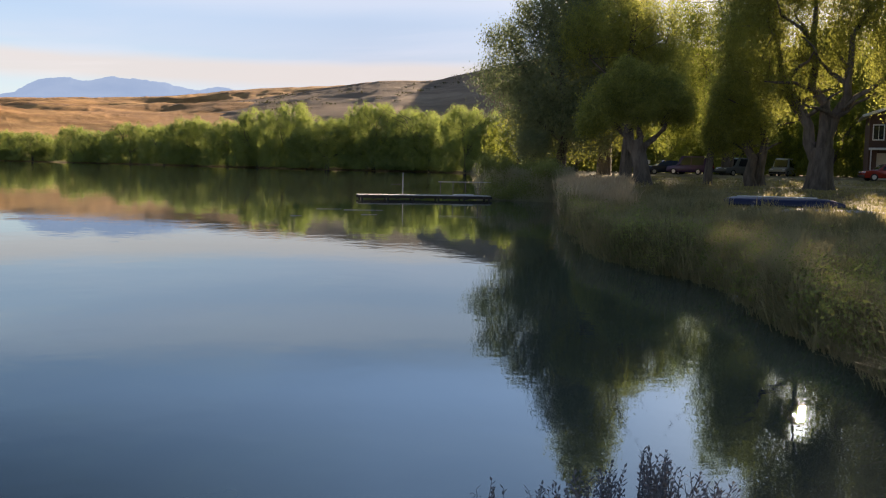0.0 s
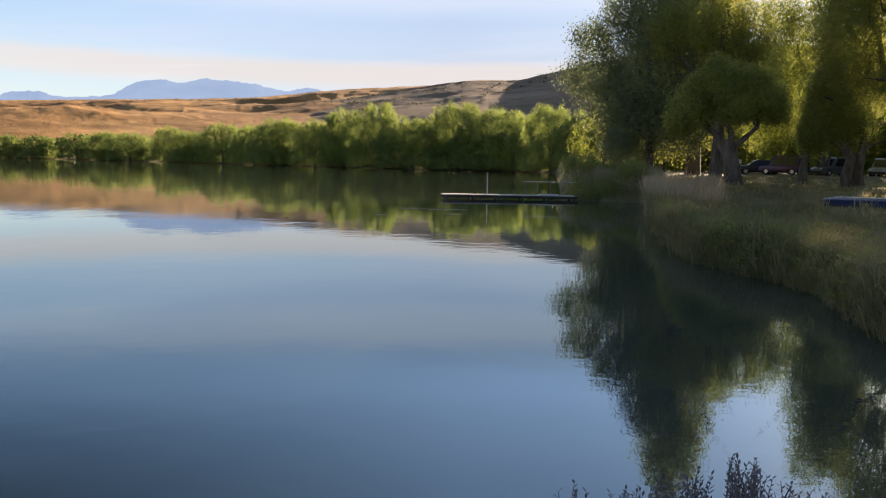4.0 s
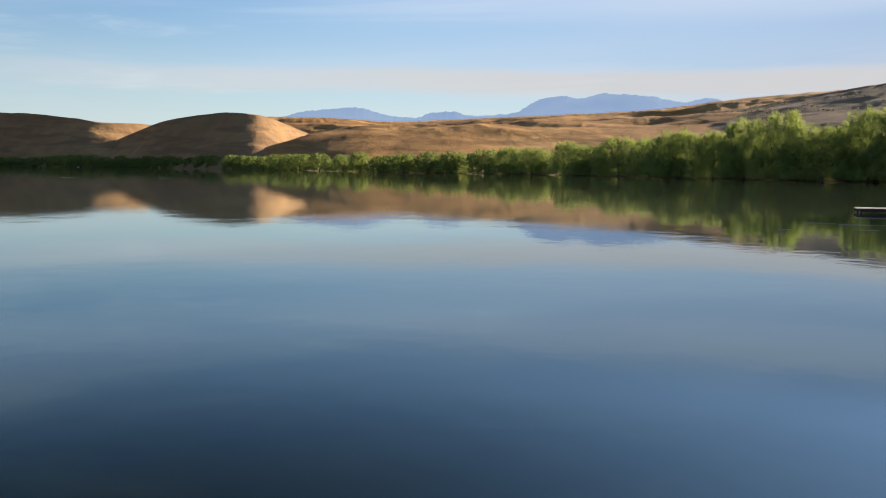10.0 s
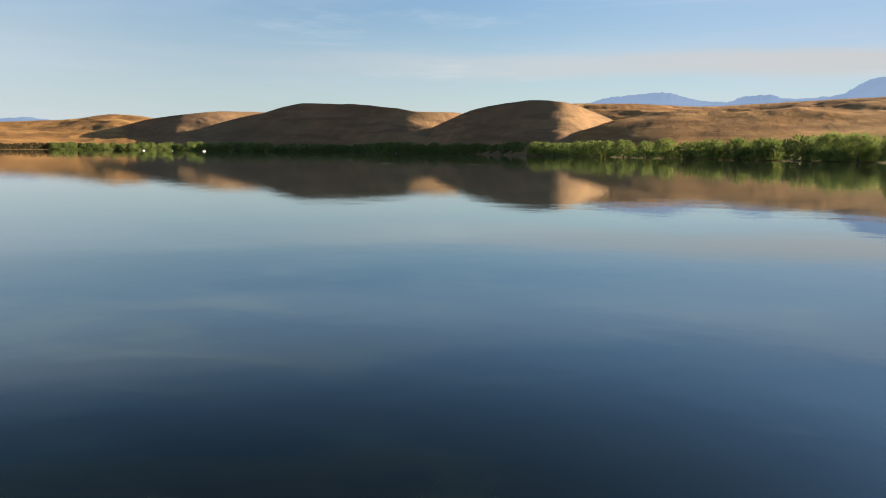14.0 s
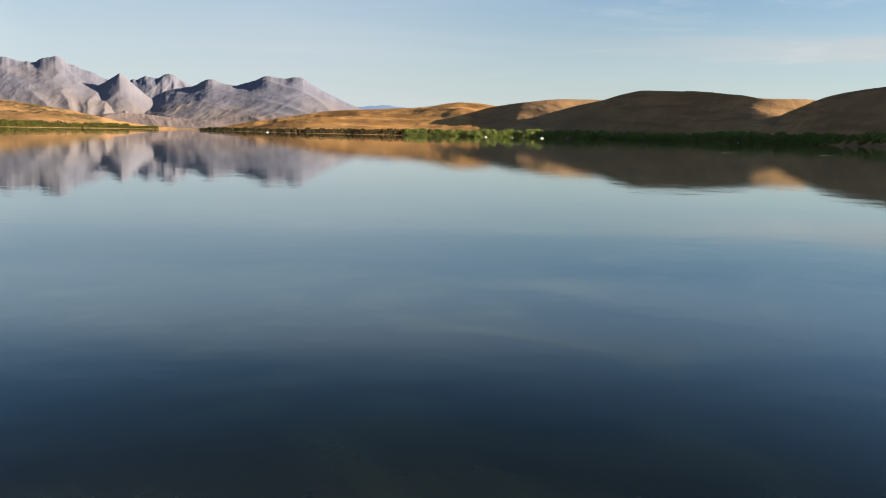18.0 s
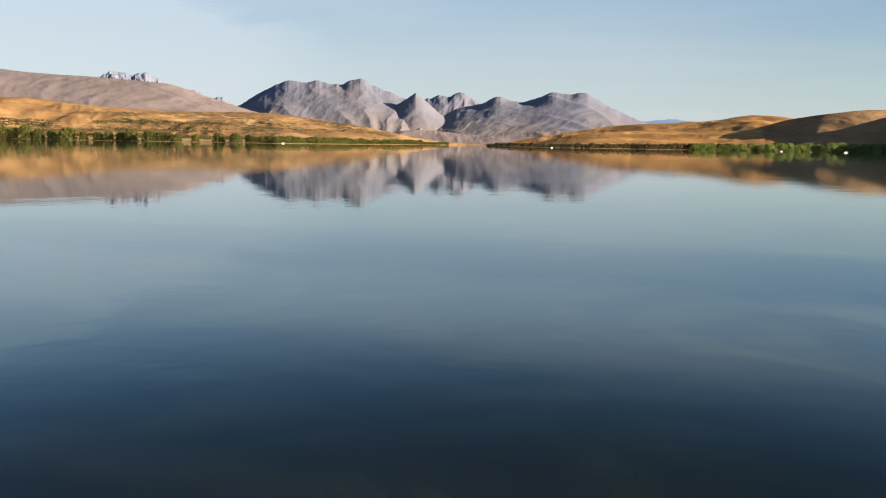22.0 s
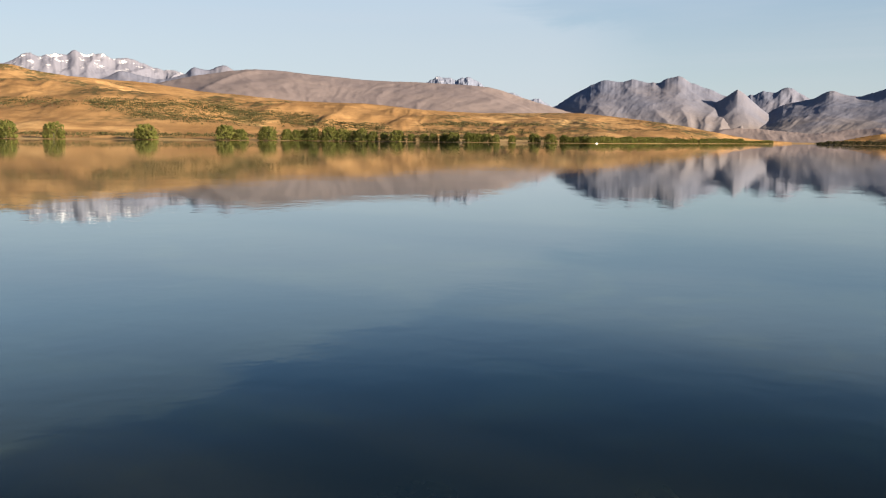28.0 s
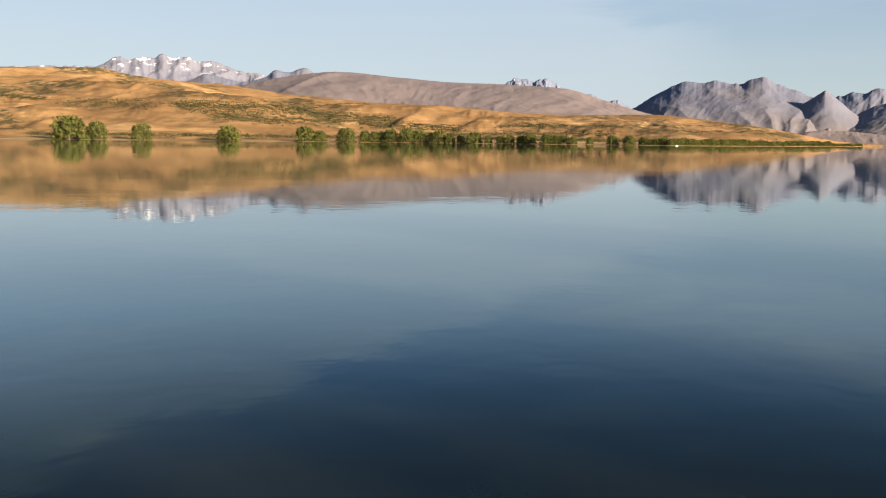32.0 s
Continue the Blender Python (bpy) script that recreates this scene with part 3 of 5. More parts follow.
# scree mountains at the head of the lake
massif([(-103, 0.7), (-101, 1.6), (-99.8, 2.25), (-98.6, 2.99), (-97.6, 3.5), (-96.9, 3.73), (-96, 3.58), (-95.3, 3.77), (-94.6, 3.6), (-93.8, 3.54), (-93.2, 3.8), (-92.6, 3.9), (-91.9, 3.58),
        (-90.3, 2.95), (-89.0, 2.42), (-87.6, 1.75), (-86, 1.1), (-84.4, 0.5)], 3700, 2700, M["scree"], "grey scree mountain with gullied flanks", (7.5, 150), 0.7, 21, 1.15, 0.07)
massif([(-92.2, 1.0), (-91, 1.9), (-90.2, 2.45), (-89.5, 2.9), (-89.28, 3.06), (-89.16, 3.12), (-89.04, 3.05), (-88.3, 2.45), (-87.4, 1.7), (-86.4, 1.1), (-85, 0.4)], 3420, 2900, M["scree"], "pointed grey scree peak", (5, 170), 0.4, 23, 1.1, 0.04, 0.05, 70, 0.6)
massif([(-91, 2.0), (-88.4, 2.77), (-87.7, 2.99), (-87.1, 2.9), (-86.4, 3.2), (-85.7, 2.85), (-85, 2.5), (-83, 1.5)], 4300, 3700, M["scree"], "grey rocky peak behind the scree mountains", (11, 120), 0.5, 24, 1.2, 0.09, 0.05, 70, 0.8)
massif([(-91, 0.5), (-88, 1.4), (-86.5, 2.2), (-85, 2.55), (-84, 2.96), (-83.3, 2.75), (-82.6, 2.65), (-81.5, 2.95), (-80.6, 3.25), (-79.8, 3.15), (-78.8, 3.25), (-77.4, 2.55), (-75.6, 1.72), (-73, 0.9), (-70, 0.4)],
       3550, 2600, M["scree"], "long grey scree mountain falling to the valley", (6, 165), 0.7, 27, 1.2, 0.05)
massif([(-93, 0.35), (-91, 0.6), (-89, 0.85), (-87, 0.7), (-85, 0.55), (-83, 0.75), (-80, 0.9), (-77, 0.7), (-74, 0.4)], 2560, 2420, M["mauve"], "low brown foothills at the head of the lake", (5, 90), 0.3, 29, 1.0, 0.06, 0.06, 40, 0.8)
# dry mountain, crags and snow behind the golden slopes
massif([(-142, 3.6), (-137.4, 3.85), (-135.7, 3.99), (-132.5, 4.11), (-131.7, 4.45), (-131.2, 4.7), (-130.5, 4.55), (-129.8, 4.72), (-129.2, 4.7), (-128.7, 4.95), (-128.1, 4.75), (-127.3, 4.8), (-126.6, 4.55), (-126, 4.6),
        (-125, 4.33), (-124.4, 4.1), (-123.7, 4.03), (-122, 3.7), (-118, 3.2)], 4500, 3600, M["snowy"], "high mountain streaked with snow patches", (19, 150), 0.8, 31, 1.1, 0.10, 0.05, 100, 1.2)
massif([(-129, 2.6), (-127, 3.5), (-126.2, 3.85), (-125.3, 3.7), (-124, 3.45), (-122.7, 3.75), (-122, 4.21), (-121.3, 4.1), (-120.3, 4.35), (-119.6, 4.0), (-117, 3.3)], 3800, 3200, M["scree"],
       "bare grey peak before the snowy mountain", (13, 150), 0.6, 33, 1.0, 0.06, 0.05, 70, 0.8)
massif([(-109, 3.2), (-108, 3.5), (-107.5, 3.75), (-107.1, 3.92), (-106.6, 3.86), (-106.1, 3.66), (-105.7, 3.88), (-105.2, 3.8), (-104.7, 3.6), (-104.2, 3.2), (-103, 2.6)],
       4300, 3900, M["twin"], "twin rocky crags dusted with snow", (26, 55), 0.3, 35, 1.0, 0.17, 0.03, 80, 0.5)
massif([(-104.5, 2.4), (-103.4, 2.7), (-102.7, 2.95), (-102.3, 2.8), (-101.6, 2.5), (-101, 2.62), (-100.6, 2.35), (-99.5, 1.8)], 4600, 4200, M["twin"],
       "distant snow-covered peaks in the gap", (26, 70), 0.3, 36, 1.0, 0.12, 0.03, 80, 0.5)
massif([(-128, 2.4), (-124, 3.28), (-121.7, 3.77), (-118.2, 4.18), (-114.7, 3.9), (-111.2, 3.63), (-107.7, 3.52), (-104.2, 3.29), (-102.1, 2.68), (-100.2, 2.1), (-97, 1.2)], 3300, 2200, M["mauve"],
       "smooth dry mauve-brown mountain", (8, 240), 0.6, 37, 0.85, 0.025, 0.08, 80, 1.5)

# golden hills along the far shores
ridge("hill", [(-160, 2.0), (-150, 3.0), (-143, 3.6), (-137.4, 3.85), (-132.4, 4.06), (-130.9, 3.75), (-128.3, 3.44), (-125, 3.26), (-121.7, 2.82), (-118.2, 2.53), (-115.4, 2.3),
      (-111.9, 2.22), (-107.7, 1.85), (-104.1, 1.70), (-99, 1.73), (-95.7, 1.43), (-92.5, 1.01), (-90, 0.53), (-87.8, 0.17), (-86, 0.05)],
      [(-160, 1900), (-130, 1900), (-110, 2000), (-95, 1900), (-86, 2000)], [(-160, 1110), (-130, 1110), (-115, 1090), (-104, 1000), (-98, 965), (-93, 1150), (-89, 1500), (-86, 1800)],
      M["tussock_scrub"], "golden tussock hillside with dark scrub patches", (34, 260), (18, 200), 41, 1.0, 0.006, 0.08, 110)
ridge("hill", [(-83.5, 0.1), (-82, 0.42), (-79.8, 0.77), (-77, 1.24), (-74.9, 1.41), (-72.8, 1.52), (-70.7, 1.69), (-68.6, 2.0), (-66.5, 1.82), (-64, 1.3), (-60, 0.5)],
      [(-83.5, 2000), (-60, 1650)], [(-83.5, 1350), (-78, 1020), (-60, 1120)], M["tussock"], "low golden tussock hill by the lake", (14, 240), (10, 220), 43, 1.0, 0.008)
ridge("hill", [(-72, 0.4), (-69, 1.1), (-66.7, 1.75), (-64.4, 2.12), (-62.4, 2.31), (-60, 2.29), (-57, 1.8), (-53, 0.8)], [(-72, 1560), (-64.5, 1330), (-60, 1390), (-53, 1500)], [(-72, 1400), (-64.5, 1170), (-60, 1225), (-53, 1340)],
      M["shaded_tussock"], "rounded brown tussock hill, its near side shaded", (14, 210), (5, 120), 45, 1.0, 0.005)
ridge("hill", [(-66, 0.5), (-63, 1.5), (-61, 2.05), (-60, 2.27), (-58.8, 2.64), (-57.4, 2.9), (-55, 2.9), (-52, 2.7), (-50.3, 2.5), (-48.5, 2.48), (-46, 2.0), (-43, 1.0)],
      [(-66, 1290), (-58, 1190), (-50.5, 1030), (-47, 1065), (-43, 1160)], [(-66, 1165), (-58, 1080), (-50.5, 908), (-47, 940), (-43, 1040)], M["shaded_tussock"], "broad brown tussock hill, its near side shaded", (12, 190), (5, 120), 47, 1.0, 0.005)
ridge("hill", [(-51, 0.8), (-49, 1.8), (-46.8, 2.7), (-44.6, 3.13), (-43.2, 3.28), (-41.8, 3.22), (-40.7, 3.0), (-39.9, 2.72), (-39, 2.35), (-38, 1.95), (-36, 1.35), (-33, 0.7), (-28, 0.3)],
      [(-51, 1040), (-41.6, 790), (-40.4, 800), (-35, 1010), (-28, 1400)], [(-51, 930), (-41.6, 670), (-40.4, 685), (-35, 870), (-28, 1240)], M["shaded_tussock"],
      "steep brown mound above the shore, one flank lit", (5, 140), (3, 90), 49, 1.0, 0.004, 0.08)
ridge("hill", [(-44, 2.6), (-41, 3.05), (-39.6, 3.07), (-37.3, 3.06), (-35.2, 2.97), (-32.7, 2.88), (-30.4, 3.0), (-27.2, 3.17), (-23.8, 3.34), (-20.3, 3.5), (-16.8, 3.72), (-14.7, 3.97),
      (-13.3, 4.18), (-9.8, 4.47), (-6.3, 4.7), (-2, 4.8), (4, 4.6)], [(-44, 1500), (-30, 1500), (4, 1600)], [(-44, 720), (-34, 560), (-25, 540), (4, 580)],
      M["tussock"], "long golden tussock hill with shaded hollows", (15, 210), (9, 150), 51, 0.72, 0.006, 0.08, 110)
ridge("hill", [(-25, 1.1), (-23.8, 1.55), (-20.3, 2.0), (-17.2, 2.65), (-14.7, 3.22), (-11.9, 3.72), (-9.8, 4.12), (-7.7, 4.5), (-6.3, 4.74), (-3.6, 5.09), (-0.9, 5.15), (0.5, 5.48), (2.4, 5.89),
      (6, 6.6), (12, 7.2), (20, 7.0), (30, 6.0), (45, 4.0)], [(-25, 860), (-10, 940), (45, 950)], [(-25, 670), (-20, 570), (-10, 520), (45, 500)], M["shaded_dry_slope"],
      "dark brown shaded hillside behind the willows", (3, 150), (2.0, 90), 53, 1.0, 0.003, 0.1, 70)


# ---- trees ----
def limb(path, radii, n=7):
    """A tapered, bending tube: vertices and faces."""
    path = [Vector(p) for p in path]
    vs, fs = [], []
    for i, (p, r) in enumerate(zip(path, radii)):
        d = (path[min(i + 1, len(path) - 1)] - path[max(i - 1, 0)]).normalized()
        a = d.orthogonal().normalized()
        b = d.cross(a)
        for k in range(n):
            t = 2 * math.pi * k / n
            vs.append(p + (a * math.cos(t) + b * math.sin(t)) * r)
    for i in range(len(path) - 1):
        for k in range(n):
            fs.append((i * n + k, i * n + (k + 1) % n, (i + 1) * n + (k + 1) % n, (i + 1) * n + k))
    return vs, fs


def bent(a, b, r0, r1, rnd, steps=5, bow=0.08, n=7):
    a, b = Vector(a), Vector(b)
    L = (b - a).length
    pts = [a.lerp(b, i / steps) + Vector((rnd.uniform(-1, 1), rnd.uniform(-1, 1), rnd.uniform(-0.4, 0.6))) * (bow * L * math.sin(math.pi * i / steps)) for i in range(steps + 1)]
    return limb(pts, [r0 + (r1 - r0) * (i / steps) ** 0.8 for i in range(steps + 1)], n)


def join(pieces):
    vs, fs = [], []
    for v, f in pieces:
        k = len(vs)
        vs += v
        fs += [tuple(i + k for i in q) for q in f]
    return vs, fs


def leaves(blobs, n, size, droop, gen, clump=0.16, per=22, material=None, name="crown", hole=None, stray=0.10, ruffle=0.45):
    """Many small leaves in clumps over ellipsoids (x, y, z, rx, ry, rz)."""
    w = np.array([(b[3] * b[4] * b[5]) ** (2 / 3) for b in blobs])
    pick = gen.choice(len(blobs), max(n // per, 1), p=w / w.sum())
    B = np.array(blobs)[pick]
    d = gen.normal(size=(len(pick), 3))
    d /= np.linalg.norm(d, axis=1, keepdims=True)
    rad = gen.uniform(0.45, 1.0, (len(pick), 1)) ** 0.5
    rad *= 1 + stray * gen.normal(size=rad.shape)
    C = B[:, :3] + d * B[:, 3:] * rad
    spread = B[:, 3:].mean(1, keepdims=True) * clump
    P = np.repeat(C, per, 0) + gen.normal(size=(len(C) * per, 3)) * np.repeat(spread, per, 0) * np.array([1, 1, 1.0 + droop])
    P[:, 2] -= droop * np.abs(gen.normal(size=len(P))) * np.repeat(spread[:, 0], per)
    out = (P - np.repeat(B[:, :3], per, 0)) / np.repeat(B[:, 3:], per, 0)
    out /= np.linalg.norm(out, axis=1, keepdims=True) + 1e-9
    keep = P[:, 2] > 0.1
    if hole:
        keep &= np.hypot(P[:, 0] - hole[0], P[:, 2] - hole[1]) > hole[2] * gen.uniform(0.6, 1.25, len(P))
    P = P[keep]
    m = len(P)
    # each leaf faces roughly outwards from its bough and hangs down along its length
    out = out[keep] + gen.normal(size=(m, 3)) * ruffle
    a = gen.normal(size=(m, 3)) + np.array([0, 0, -0.3 - droop * 1.8])
    a -= out * ((a * out).sum(1) / (out * out).sum(1))[:, None]
    a /= np.linalg.norm(a, axis=1, keepdims=True) + 1e-9
    b = np.cross(a, out)
    b /= np.linalg.norm(b, axis=1, keepdims=True) + 1e-9
    L = size * gen.uniform(0.6, 1.35, (m, 1))
    W = L * (0.5 if droop < 0.5 else 0.36)
    V = np.stack([P - a * L, P + b * W, P + a * L, P - b * W], 1).reshape(-1, 3)
    return mesh_from(name, V, np.arange(m * 4).reshape(-1, 4), material)


def tree(name, at, label, trunk_path, trunk_r, limbs, blobs, n, size, droop, leaf, seed, clump=0.16, per=22, category="tree", group="", turn=0.0, hole=None, stray=0.10, ruffle=0.45):
    """limbs: (from, to, r0, r1) in the tree's own metres."""
    rnd, gen = random.Random(seed), np.random.default_rng(seed)
    root = empty(name, Matrix.Translation(at) @ pose(0, 0, 0, 0, 0, turn), label, category, group)
    v, f = limb(trunk_path, trunk_r, 10)
    part("trunk", mesh_from("trunk", np.array([tuple(p) for p in v]), np.array(f), M["bark"], True), None, root)
    for a, b, r0, r1 in limbs:
        v, f = bent(a, b, r0, r1, rnd)
        pieces = [(v, f)]
        for _ in range(5):
            s = Vector(a).lerp(Vector(b), rnd.uniform(0.4, 1.0))
            e = s + Vector((rnd.uniform(-1, 1), rnd.uniform(-1, 1), rnd.uniform(-0.1, 1))) * (Vector(b) - Vector(a)).length * 0.45
            pieces.append(bent(s, e, r1 * 0.9, r1 * 0.25, rnd, 4, 0.08, 5))
        v, f = join(pieces)
        part("limb", mesh_from("limb", np.array([tuple(p) for p in v]), np.array(f), M["bark"], True), None, root)
    part("crown", leaves(blobs, n, size, droop, gen, clump, per, leaf, hole=hole, stray=stray, ruffle=ruffle), None, root)
    return root


def dome_tree(name, label, h, w, n, size, leaf, seed, group, at=(0, 0, -50), droop=0.3, lumps=104):
    """A broad willow of height h and width w."""
    rnd = random.Random(seed)
    blobs = []
    # boughs stand out as lumps over an uneven dome
    lob = [(rnd.uniform(0, 6.283), rnd.uniform(0.0, 0.14)) for _ in range(3)]
    for k in range(lumps):
        a, u = 2.39996 * k + rnd.uniform(-0.3, 0.3), -0.62 + 1.58 * (k + 0.5) / lumps
        q = math.sqrt(max(1 - u * u, 0)) * (1 + sum(m * math.cos((i + 2) * a + p) for i, (p, m) in enumerate(lob))) * rnd.uniform(0.80, 1.04)
        s = rnd.uniform(0.06, 0.125) * h
        blobs.append((0.40 * w * q * math.cos(a), 0.40 * w * q * math.sin(a), max(h * (0.46 + 0.44 * u * rnd.uniform(0.86, 1.06)), s * 0.7), s * 1.2, s * 1.2, s))
    blobs.append((0, 0, h * 0.46, w * 0.33, w * 0.33, h * 0.36))
    for k in range(16):
        a, s = 6.283 * k / 16 + rnd.uniform(-0.15, 0.15), rnd.uniform(0.09, 0.14) * h
        blobs.append((0.40 * w * math.cos(a), 0.40 * w * math.sin(a), s * rnd.uniform(0.6, 1.2), s * 1.3, s * 1.3, s))
    r = h * 0.03
    limbs = []
    for k in range(5):
        a = rnd.uniform(0, 6.283)
        limbs.append(((0, 0, h * rnd.uniform(0.12, 0.22)), (0.3 * w * math.cos(a), 0.3 * w * math.sin(a), h * rnd.uniform(0.5, 0.8)), r * 0.6, r * 0.2))
    return tree(name, at, label, [(0, 0, -0.4), (0.1, 0, h * 0.1), (0, 0.1, h * 0.25)], [r * 1.5, r, r * 0.8], limbs, blobs, n, size, droop, leaf, seed, 0.15, 20, group=group, stray=0.03, ruffle=0.2)


def put_copy(ob, m):
    """A copy at the pose and scale of m."""
    return copy_thing(ob, m @ Matrix.Diagonal((*(1 / v for v in ob.scale), 1)))


def place(ob, az, r, scale, turn, sz=None):
    m = Matrix.Translation(stand(az, r)) @ Matrix.Rotation(radians(turn), 4, "Z") @ Matrix.Diagonal((scale, scale, sz or scale, 1))
    return m


# willow belt along the far shore; one of each kind is built, the rest are copies
BELT = "willows along the far shore"
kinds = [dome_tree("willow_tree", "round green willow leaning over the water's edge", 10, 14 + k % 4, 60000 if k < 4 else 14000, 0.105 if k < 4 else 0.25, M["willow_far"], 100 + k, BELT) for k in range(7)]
belt_top = smooth_curve([(-72, 0.32), (-66.8, 0.36), (-60.5, 0.46), (-55.8, 0.42), (-52.4, 0.54), (-48.9, 0.55), (-43.9, 0.64), (-41.4, 0.68), (-39.7, 0.72), (-35, 0.92), (-32, 0.98),
                         (-29.2, 1.12), (-26.5, 1.22), (-23.8, 1.47), (-21.7, 1.65), (-19.6, 2.05), (-17.2, 2.23), (-14.7, 2.5), (-11.2, 3.24), (-9.2, 3.3), (-7.6, 3.05),
                         (-6.3, 3.53), (-4.2, 3.48), (-2.5, 3.73), (-0.8, 4.31), (0.2, 4.1), (1.5, 3.5), (3.2, 3.8), (6, 3.6)])
rnd = random.Random(5)
used = set()


def willow(az, r, wide, h):
    k = rnd.randrange(4) if az > -27 else 4 + rnd.randrange(3)
    m = place(None, az, r, wide / (14 + k % 4), rnd.uniform(0, 360), h / 10)
    m.translation.z = min(m.translation.z, 0.45)
    if k not in used:
        kinds[k].matrix_world = m
        used.add(k)
    else:
        put_copy(kinds[k], m)


az = -72.0
while az < 6.5:
    r = float(shore(min(az, 1.2)))
    h = (EYE[2] + r * math.tan(radians(float(belt_top(az)))) - 0.4) * 1.1
    wide = h * rnd.uniform(1.25, 1.7) if az < -24 else h * rnd.uniform(0.95, 1.45)
    willow(az, r + wide * 0.14, wide, h * rnd.choice([0.86, 0.94, 1.0, 1.04]))
    if az > -34:
        # lower growth leaning out over the water, and a second row behind
        willow(az + math.degrees(wide / r) * rnd.uniform(0.1, 0.5), r + wide * 0.05, wide * 0.7, h * rnd.uniform(0.42, 0.6))
        willow(az + math.degrees(wide / r) * rnd.uniform(0.3, 0.5), r + wide * 0.75, wide, h * rnd.uniform(0.7, 0.95))
    else:
        willow(az + math.degrees(wide / r) * rnd.uniform(0.3, 0.55), r + wide * 0.02, wide * 0.8, h * rnd.uniform(0.35, 0.5))
    az += math.degrees(wide / r) * (0.52 if az > -24 else rnd.choice([0.5, 0.6, 0.7] if -54 < az < -38 else [0.6, 0.7, 0.8, 0.9]))
for i in range(15):
    a = -49.5 + i * 0.45
    willow(a, float(shore(a)) + 4, rnd.uniform(11, 16), rnd.uniform(5, 7.5))
for k in range(7):
    if k not in used:
        kinds[k].matrix_world = place(None, -45 + k, 700, 1, 0)

# bushes on the golden shore
BUSH = "willow bushes on the golden shore"
bushes = [dome_tree("willow_bush", "green willow bush on the lake shore", 10, 11 + 2 * k, 12000, 0.28, M["bush"], 140 + k, BUSH) for k in range(3)]
used = set()
spots = [(-134.0, 1.32, 2.0), (-132.5, 1.0, 1.3), (-130, 0.91, 1.3), (-124.95, 0.85, 1.4), (-120.3, 0.88, 1.4), (-119.4, 0.6, 1.0), (-117.8, 0.8, 1.2), (-116, 0.6, 0.9), (-115, 0.75, 1.2),
         (-114, 0.8, 1.2), (-113.2, 0.7, 1.1), (-112, 0.7, 1.0), (-109.8, 0.6, 1.1), (-108.1, 0.42, 0.7), (-107.5, 0.42, 0.7), (-106.3, 0.5, 0.9), (-105.2, 0.5, 1.0), (-104.2, 0.45, 0.8),
         (-116.6, 0.62, 0.8), (-115.5, 0.6, 0.8), (-112.6, 0.6, 0.8), (-111.3, 0.52, 0.7), (-110.6, 0.45, 0.6), (-108.9, 0.4, 0.6), (-106.8, 0.42, 0.7), (-104.7, 0.45, 0.7), (-103.6, 0.4, 0.6),
         (-102.6, 0.35, 0.5), (-101.2, 0.48, 0.8), (-100.2, 0.45, 0.9)]
for i in range(46):
    spots.append((-99.4 + i * 0.27, 0.33 * (1 - 0.012 * i) + rnd.uniform(-0.09, 0.06), 0.5))
for i, (a, top, width) in enumerate(spots):
    r = float(shore(a)) + 8
    h = EYE[2] + r * math.tan(radians(top))
    w = r * radians(width)
    k = i % 3
    m = place(bushes[k], a, r, w / (11 + 2 * k), rnd.uniform(0, 360), h / 10)
    if k not in used:
        bushes[k].matrix_world = m
        used.add(k)
    else:
        put_copy(bushes[k], m)
# low dark scrub on the shaded shores beyond
low_scrub = dome_tree("shore_scrub", "low dark scrub bush at the water's edge", 10, 12, 5000, 0.4, M["scrub"], 150, "scrub along the far shore")
low_scrub.matrix_world = place(None, -84.4, 1310, 1.1, 0, 0.5)
for i in range(34):
    a = -84 + i * 0.42
    r = float(shore(a)) + 6
    put_copy(low_scrub, place(low_scrub, a, r, r * radians(0.6) / 12, rnd.uniform(0, 360), (EYE[2] + r * math.tan(radians(0.08 + 0.006 * i + rnd.uniform(-0.03, 0.05)))) / 10))


# dark scrub in bands across the golden hillside
def slope_point(label, az, el):
    """The point of a hillside that stands at that azimuth and elevation from the eye."""
    a, r, z = SLOPES[label]
    i = int(np.argmin(np.abs(a - az)))
    e = np.degrees(np.arctan2(z[i] - EYE[2], r[i]))
    j = int(np.argmax(e >= el))
    return toward(float(a[i]), 0, float(r[i][j])) * Vector((1, 1, 0)) + Vector((0, 0, float(z[i][j])))


def scrub(label, bands, seed, tag):
    g = np.random.default_rng(seed)
    P = []
    for a0, e0, a1, e1, thick, n in bands:
        for _ in range(int(n * 1.9)):
            t = g.uniform()
            a = a0 + (a1 - a0) * t + g.normal(0, 0.25)
            P.append(slope_point(label, a, e0 + (e1 - e0) * t + g.normal(0, thick)))
    P = np.array([tuple(p) for p in P])
    per = 12
    size = g.uniform(0.6, 2.0, len(P))
    C = np.repeat(P, per, 0) + g.normal(size=(len(P) * per, 3)) * np.repeat(size, per)[:, None] * np.array([1.9, 1.9, 0.4]) + np.array([0, 0, 0.5])
    a = g.normal(size=C.shape)
    a /= np.linalg.norm(a, axis=1, keepdims=True)
    b = np.cross(a, g.normal(size=C.shape))
    b /= np.linalg.norm(b, axis=1, keepdims=True)
    L = np.repeat(size, per)[:, None] * 0.55
    V = np.stack([C - a * L, C + b * L * 0.7, C + a * L, C - b * L * 0.7], 1).reshape(-1, 3)
    tagged(new("scrub", mesh_from("scrub", V, np.arange(len(V)).reshape(-1, 4), M["scrub"])), tag, "scrub", kind="stuff")


